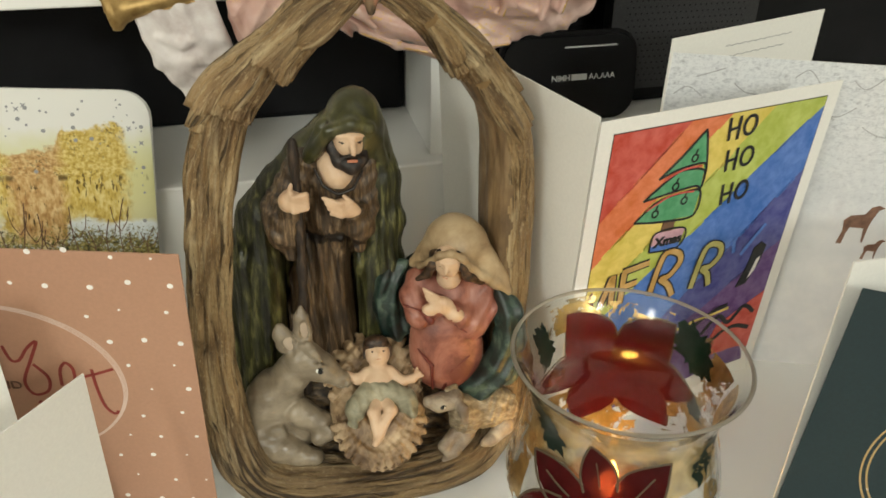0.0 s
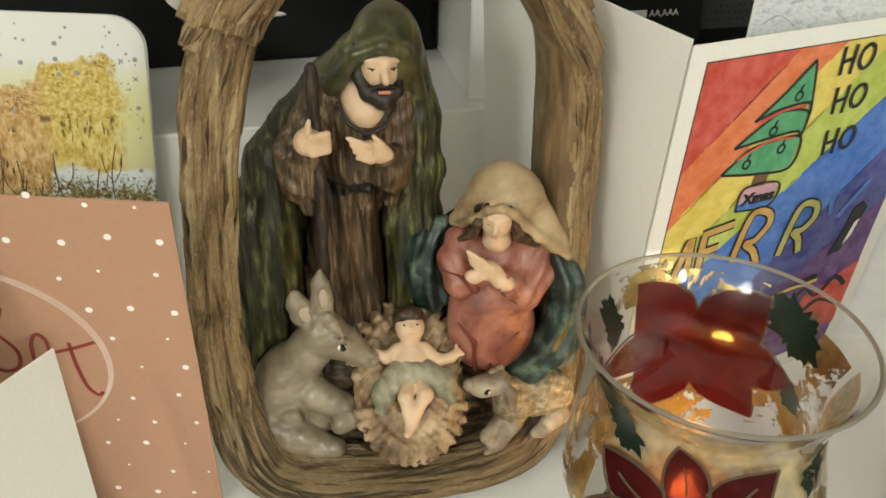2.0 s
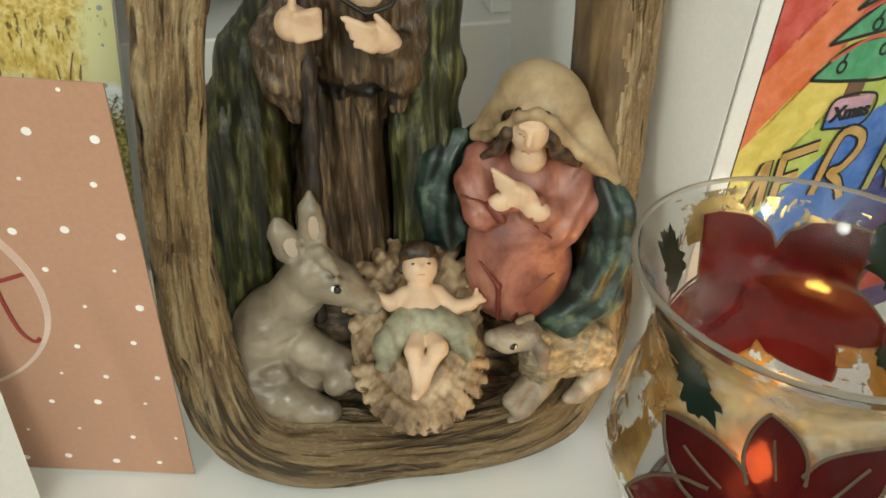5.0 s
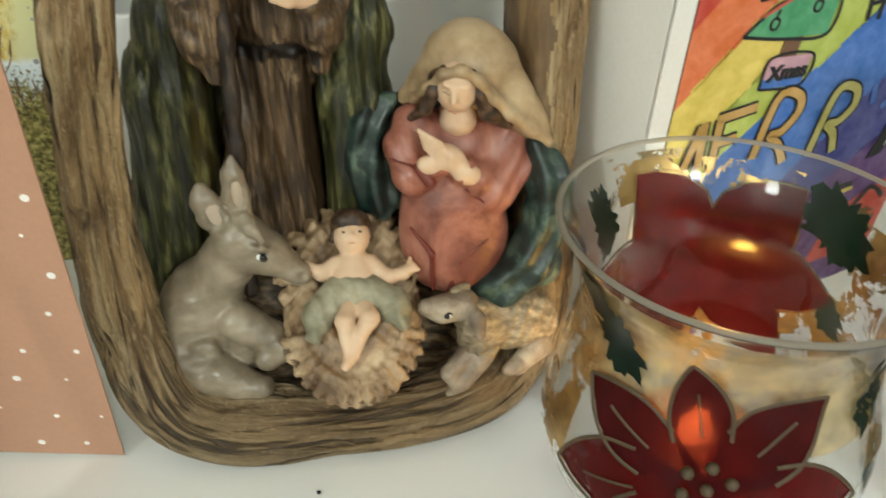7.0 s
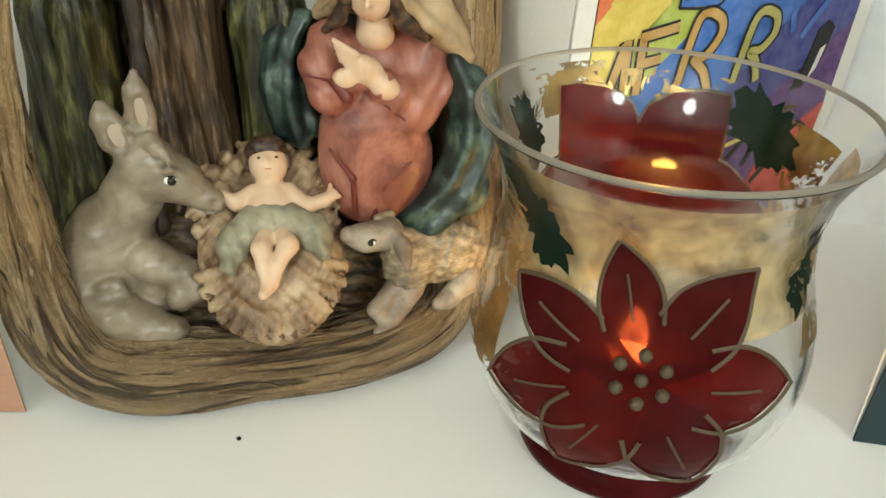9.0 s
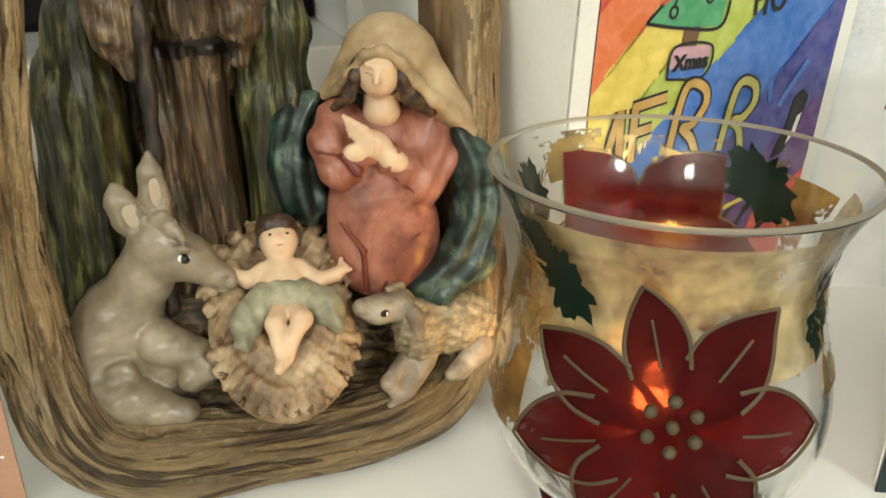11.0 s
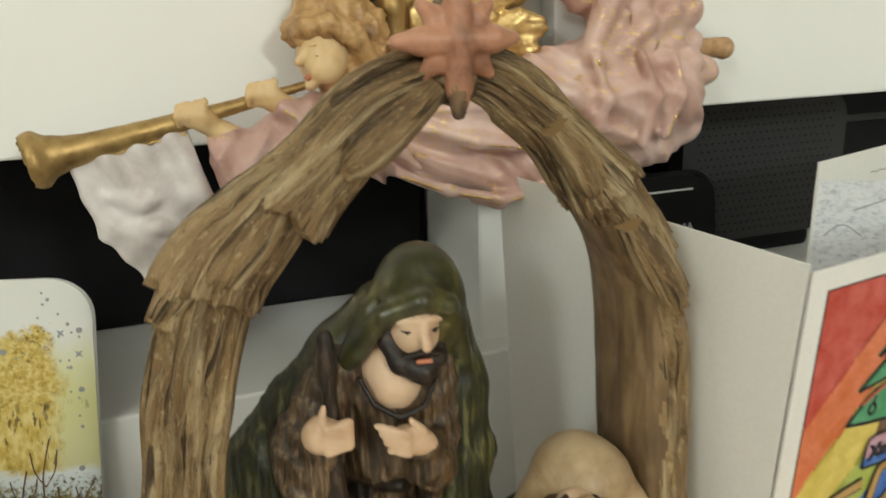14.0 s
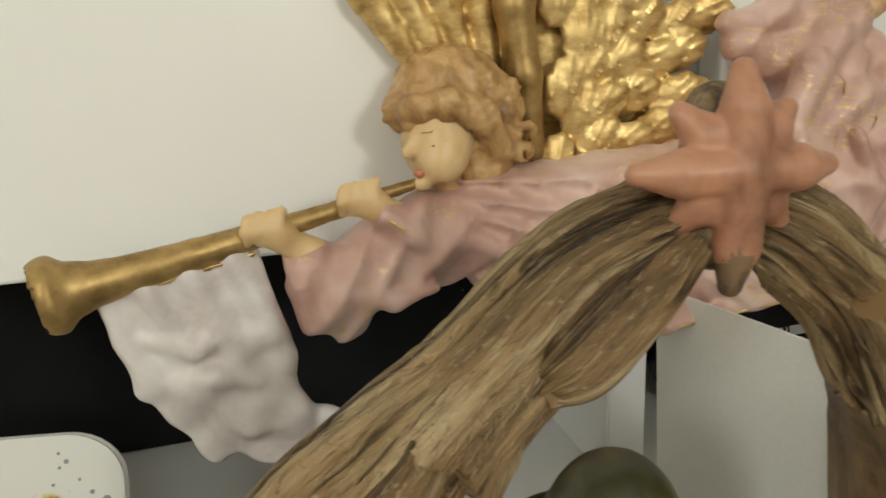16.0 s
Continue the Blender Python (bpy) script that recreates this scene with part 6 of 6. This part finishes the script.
for line in range(6):
    for k in range(5):
        fx, fz = -32 + 8.6 * k + (4.3 if line % 2 else 0) + rng.uniform(-2, 2), 210 + 9.2 * line + 1.4 * k + rng.uniform(-2, 2)
        turn_up = 62 - 16 * k + 7 * line + rng.uniform(-14, 14)
        s.ball((fx, -17.5 - 0.9 * (5 - line) * 0.5 + rng.uniform(-0.6, 0.6), fz), (8.2, 2.4, 5.4), 8, 0.1, (12, -turn_up, -14), scallop)
s.ball((-18, -11, 232), (20, 5, 26), 8, 2)
s.skin("angel_figure", ["angel_skin", "gold", "banner", "hair_gold", "lips", "eye_black", "pink_dress", "gilt", "gold_wing", "peg"], angel)

# ---- painted glass candle holder ----
GX, GY = 0.0722, 0.2365
holder = empty("candle_holder", pose(GX, GY, 0), "painted glass candle holder with red flower, gold leaf", "candle holder")


def glass_material(name):
    n = Nodes(name, 0.03)
    n.b.inputs["Base Color"].default_value = (0.93, 0.94, 0.92, 1)
    n.b.inputs["Transmission Weight"].default_value = 1.0
    n.b.inputs["IOR"].default_value = 1.30
    return n.m


def stained(name, colour, rough=0.22, through_share=0.55, strength=0.15):
    """Translucent glass paint: part of the light passes and takes the colour."""
    n = Nodes(name, rough)
    g = n.noise(120, 4, 0.6)
    c = n.mix(n.ramp(g, (0.3, (0, 0, 0)), (0.7, (1, 1, 1))), [v * 0.6 for v in colour], colour)
    n.colour(c)
    n.b.inputs["Transmission Weight"].default_value = through_share
    n.b.inputs["IOR"].default_value = 1.15
    n.bump(g, strength, 0.0004)
    return n.m


def leaf_flakes(name, colour, cover, scale=60, rough=0.28, edge=0.012):
    """Metal leaf laid in torn patches, clear glass between."""
    n = Nodes(name, rough, 0.9)
    g = n.noise(scale, 6, 0.72, None, 0.6)
    n.colour(n.ramp(n.noise(220, 4), (0.3, [v * 0.55 for v in colour]), (0.7, colour))).bump(n.noise(260, 4), 0.4, 0.0006)
    clear = n.t.nodes.new("ShaderNodeBsdfTransparent")
    mixer = n.t.nodes.new("ShaderNodeMixShader")
    n.link(n.ramp(g, (cover - edge, (0, 0, 0)), (cover + edge, (1, 1, 1))), mixer.inputs[0])
    n.link(clear.outputs[0], mixer.inputs[1])
    n.link(n.b.outputs[0], mixer.inputs[2])
    n.link(mixer.outputs[0], n.t.nodes["Material Output"].inputs[0])
    return n.m


M["glass"] = glass_material("clear_glass")
M["glass_red"] = stained("red_glass_paint", (0.095, 0.004, 0.004), 0.2, 0.26)
M["glass_dark_red"] = stained("dark_red_glass_paint", (0.060, 0.004, 0.005), 0.25, 0.15)
M["glass_green"] = stained("green_glass_paint", (0.005, 0.016, 0.009), 0.3, 0.08)
M["gold_line"] = plain("gold_contour_paste", (0.070, 0.046, 0.021), 0.65, 0.0, 0.15, 300)
M["gold_flakes"] = leaf_flakes("gold_leaf_flakes", (0.58, 0.38, 0.14), 0.485)
M["gold_specks"] = leaf_flakes("gold_leaf_specks", (0.42, 0.30, 0.15), 0.57, 90)
# silver leaf whose golden colour has the flame's glow painted in
M["silver_flakes"] = leaf_flakes("glow_tinted_silver_leaf", (0.74, 0.57, 0.29), 0.40, 45, 0.5, 0.16)

# outside contour, bottom to rim: (z, radius)
CONTOUR = [(0.0005, 0.0272), (0.003, 0.0280), (0.006, 0.0272), (0.0085, 0.0262), (0.012, 0.0305), (0.020, 0.0375), (0.030, 0.0412), (0.040, 0.0418), (0.050, 0.0402), (0.060, 0.0375), (0.068, 0.0356),
           (0.076, 0.0356), (0.084, 0.0380), (0.0905, 0.0412), (0.0950, 0.0442)]
fine_contour = [(q.y, q.x) for q in smooth_line([(z, r, 0) for z, r in CONTOUR], 5)]


def wall_radius(z):
    return float(np.interp(z, [q[1] for q in fine_contour], [q[0] for q in fine_contour]))


outer = fine_contour
rim_r, rim_z = outer[-1]
WALL = 0.0016
inner = [(max(0.0005, r - WALL), z) for r, z in outer if z > 0.0155]
profile = [(0.0005, outer[0][1])] + outer + [(rim_r - 0.0005, rim_z + 0.0009), (rim_r - WALL + 0.0005, rim_z + 0.0009)] + inner[::-1] + [(0.020, 0.0135), (0.0005, 0.0125)]
bm = lathe(profile, 96)
bmesh.ops.remove_doubles(bm, verts=bm.verts, dist=1e-6)
bmesh.ops.holes_fill(bm, edges=[e for e in bm.edges if e.is_boundary])
bmesh.ops.recalc_face_normals(bm, faces=bm.faces)
bowl = part("glass_bowl", bm, M["glass"], holder, "clear flared glass with a rounded belly", smooth=True)
bowl.visible_shadow = False
# the rim's grey-brown tint stands in for light caught by clear glass
rim_glass = Nodes("lightened_glass_rim", 0.35)
rim_glass.colour((0.46, 0.41, 0.33))
rim_glass.b.inputs["Transmission Weight"].default_value = 0.55
rim_glass.b.inputs["IOR"].default_value = 1.12
bowl.data.materials.append(rim_glass.m)
for f in bowl.data.polygons:
    if f.center.z > rim_z + 0.0003:
        f.material_index = 1


def on_glass(theta, z, lift):
    r = wall_radius(z) + lift
    return (r * math.cos(theta), r * math.sin(theta), z)


def glass_patch(name, poly, material, parent, lift=0.0002, label=""):
    """A painted shape on the glass, from an outline in (arc metres, height) round a centre angle."""
    bm = bmesh.new()
    cx = sum(p[0] for p in poly) / len(poly)
    cz = sum(p[1] for p in poly) / len(poly)
    layers = []
    for f in (1.0, 0.8, 0.6, 0.4, 0.2):
        layers.append([bm.verts.new(on_glass(cx + f * (x - cx), cz + f * (z - cz), lift)) for x, z in poly])
    mid = bm.verts.new(on_glass(cx, cz, lift))
    for a, b in zip(layers, layers[1:]):
        for k in range(len(a)):
            bm.faces.new((a[k - 1], a[k], b[k], b[k - 1]))
    for k in range(len(poly)):
        bm.faces.new((layers[-1][k - 1], layers[-1][k], mid))
    bmesh.ops.recalc_face_normals(bm, faces=bm.faces)
    ob = part(name, bm, material, parent, label, smooth=True)
    ob.visible_shadow = False
    return ob


def glass_line(name, points, width, parent):
    line = smooth_line([(x, 0, z) for x, z in points], 5)
    bm = bmesh.new()
    rows = []
    for k, q in enumerate(line):
        d = (line[min(k + 1, len(line) - 1)] - line[max(k - 1, 0)])
        d = Vector((d.x * 0.04, 0, d.z)).normalized()
        sx, sz = -d.z * width / 2 / 0.04, d.x * width / 2
        rows.append([bm.verts.new(on_glass(q.x + e * sx, q.z + e * sz, lift)) for e, lift in ((-1, 0.0005), (0, 0.0011), (1, 0.0005))])
    for a, b in zip(rows, rows[1:]):
        for i in (0, 1):
            bm.faces.new((a[i], a[i + 1], b[i + 1], b[i]))
    return part(name, bm, M["gold_line"], parent, smooth=True)


def petal(theta, z, turn, length, width, tilt_mat, parent, lift):
    """A pointed petal from a flower's heart, on the glass."""
    c, sn = math.cos(turn), math.sin(turn)
    prof = [(0.0, 0.16), (0.15, 0.52), (0.35, 0.88), (0.55, 1.0), (0.74, 0.78), (0.90, 0.36), (1.0, 0.0)]
    side = [(t * length, w * width / 2) for t, w in prof]
    loop = side + [(t, -w) for t, w in side[::-1]][1:]
    poly = []
    for t, w in loop:
        dx, dz = t * c - w * sn, t * sn + w * c
        poly.append((theta + dx / 0.040, min(max(z + dz, 0.0125), 0.0915)))
    ob = glass_patch("petal", poly, tilt_mat, parent, lift)
    glass_line("contour_line", poly[2:7], 0.0010, ob)
    glass_line("contour_line", poly[6:11], 0.0010, ob)
    mid = [(theta + t * length * c / 0.040, min(max(z + t * length * sn, 0.0125), 0.088)) for t in (0.40, 0.58, 0.74)]
    glass_line("contour_line", mid, 0.0006, ob)


def flower(theta, z, petals, parent, dots=True):
    """A painted flower from its heart: petals as (turn in degrees, length, width, dark)."""
    for k, (turn, length, width, dark) in enumerate(petals):
        petal(theta, z, radians(turn), 0.001 * length, 0.001 * width, M["glass_dark_red"] if dark else M["glass_red"], parent, 0.00012 * (k % 3) + 0.0001)
    if not dots:
        return
    for k in range(7):
        a = k * 2 * math.pi / 6 + 0.5
        rr = 0.0 if k == 6 else 0.0054
        bx, bz = theta + rr * math.cos(a) / 0.040, z + rr * math.sin(a)
        bm = bmesh.new()
        bmesh.ops.create_uvsphere(bm, u_segments=10, v_segments=6, radius=0.0019)
        for v in bm.verts:
            v.co = Vector(on_glass(bx, bz, 0.0006)) + v.co * 0.8
        part("gold_dot", bm, M["gold_line"], parent, smooth=True)


flower(radians(254), 0.0505, [(203, 40, 21, False), (161, 37, 16, True), (-118, 36, 20, False), (-8, 36, 20, False), (-62, 36, 20, True), (47, 33, 19, True), (107, 31, 14.5, True)], holder)
flower(radians(84), 0.057, [(4, 42, 24, True), (173, 42, 24, True), (-68, 32, 22, True), (220, 36, 22, True), (129, 38.5, 27, True), (53, 38.5, 27, False)], holder, False)


def painted_leaf(theta, z, turn, size):
    th = theta * 7
    c, sn = math.cos(turn), math.sin(turn)
    poly = []
    for k in range(44):
        a = 2 * math.pi * k / 44
        r = size * (0.50 + 0.05 * math.cos(5 * a + th) + 0.10 * math.sin(2 * a + 2 * th) + 0.05 * math.cos(11 * a + th) + 0.06 * math.sin(17 * a + 3 * math.sin(a)))
        dx, dz = 1.35 * r * math.cos(a), r * math.sin(a)
        poly.append((theta + (dx * c - dz * sn) / 0.040, z + dx * sn + dz * c))
    glass_patch("leaf", poly, M["glass_green"], holder, 0.00045)


for th, lz, tu, sz in ((210, 0.077, 2.2, 0.015), (200, 0.083, 1.9, 0.011), (315, 0.070, 0.9, 0.014), (32, 0.0815, 0.4, 0.016), (140, 0.0790, 1.7, 0.013), (25, 0.056, 1.0, 0.010)):
    painted_leaf(radians(th), lz, tu, sz)


def leaf_band(a0, a1, z0, z1, lift, material, name, label=""):
    """A stretch of metal leaf on the glass, between two angles and heights."""
    bm = bmesh.new()
    zs = np.linspace(z0, z1, 10)
    ts = np.linspace(radians(a0), radians(a1), max(4, int(abs(a1 - a0) / 4)))
    rows = [[bm.verts.new(on_glass(t, z, lift)) for t in ts] for z in zs]
    for a, b in zip(rows, rows[1:]):
        for k in range(1, len(ts)):
            bm.faces.new((a[k - 1], a[k], b[k], b[k - 1]))
    ob = part(name, bm, material, holder, label, smooth=True)
    ob.visible_shadow = False


for a0, a1, z0, z1 in ((160, 204, 0.034, 0.078), (-6, 32, 0.050, 0.086), (95, 128, 0.081, 0.091), (52, 90, 0.084, 0.0905), (20, 125, 0.017, 0.044), (2, 52, 0.034, 0.058), (300, 325, 0.050, 0.074)):
    leaf_band(a0, a1, z0, z1, 0.0007, M["gold_flakes"], "gold_leaf", "torn gold leaf on the glass")
for a0, a1, z0, z1 in ((92, 205, 0.078, 0.0925), (20, 92, 0.082, 0.092)):
    leaf_band(a0, a1, z0, z1, 0.0009, M["gold_specks"], "gold_leaf", "torn gold leaf on the glass")
leaf_band(186, 345, 0.057, 0.0900, -WALL - 0.0003, M["silver_flakes"], "silver_leaf", "hazy silvered patches inside the glass")
foot = lathe([(wall_radius(z) + 0.0002, z) for z in np.linspace(0.0008, 0.0088, 9)], 64)
part("foot_paint", foot, M["glass_dark_red"], holder, "dark red painted foot ring", smooth=True)

# battery tea light inside
tealight = empty("tea_light", pose(GX, GY, 0.0146), "battery tea light with a glowing amber flame", "candle")
part("cup", lathe([(0.0005, 0.0), (0.0178, 0.0), (0.0186, 0.002), (0.0186, 0.0145), (0.0180, 0.0155), (0.0172, 0.0152), (0.0005, 0.0138)], 40), plain("dark_tea_light_case", (0.16, 0.05, 0.03), 0.4), tealight, smooth=True)
flame_mat = Nodes("led_flame", 0.4)
flame_mat.colour((1.0, 0.62, 0.2))
flame_mat.b.inputs["Emission Color"].default_value = (1.0, 0.50, 0.09, 1)
flame_mat.b.inputs["Emission Strength"].default_value = 58.0
part("flame", lathe([(0.0003, 0.0138), (0.0030, 0.0150), (0.0038, 0.0180), (0.0030, 0.0225), (0.0014, 0.0270), (0.0003, 0.0295)], 20), flame_mat.m, tealight, "glowing amber flame tip", smooth=True)

# a crumb on the table
bm = bmesh.new()
bmesh.ops.create_icosphere(bm, subdivisions=2, radius=0.0007)
for v in bm.verts:
    v.co *= 1 + 0.35 * noise.noise(v.co * 900)
    v.co.z = v.co.z * 0.6 + 0.0004
crumb = part("crumb", bm, M["black_matt"])
crumb.matrix_world = pose(-0.0325, 0.2355, 0.0)
tagged(crumb, "tiny dark crumb lying on the white table", "crumb")
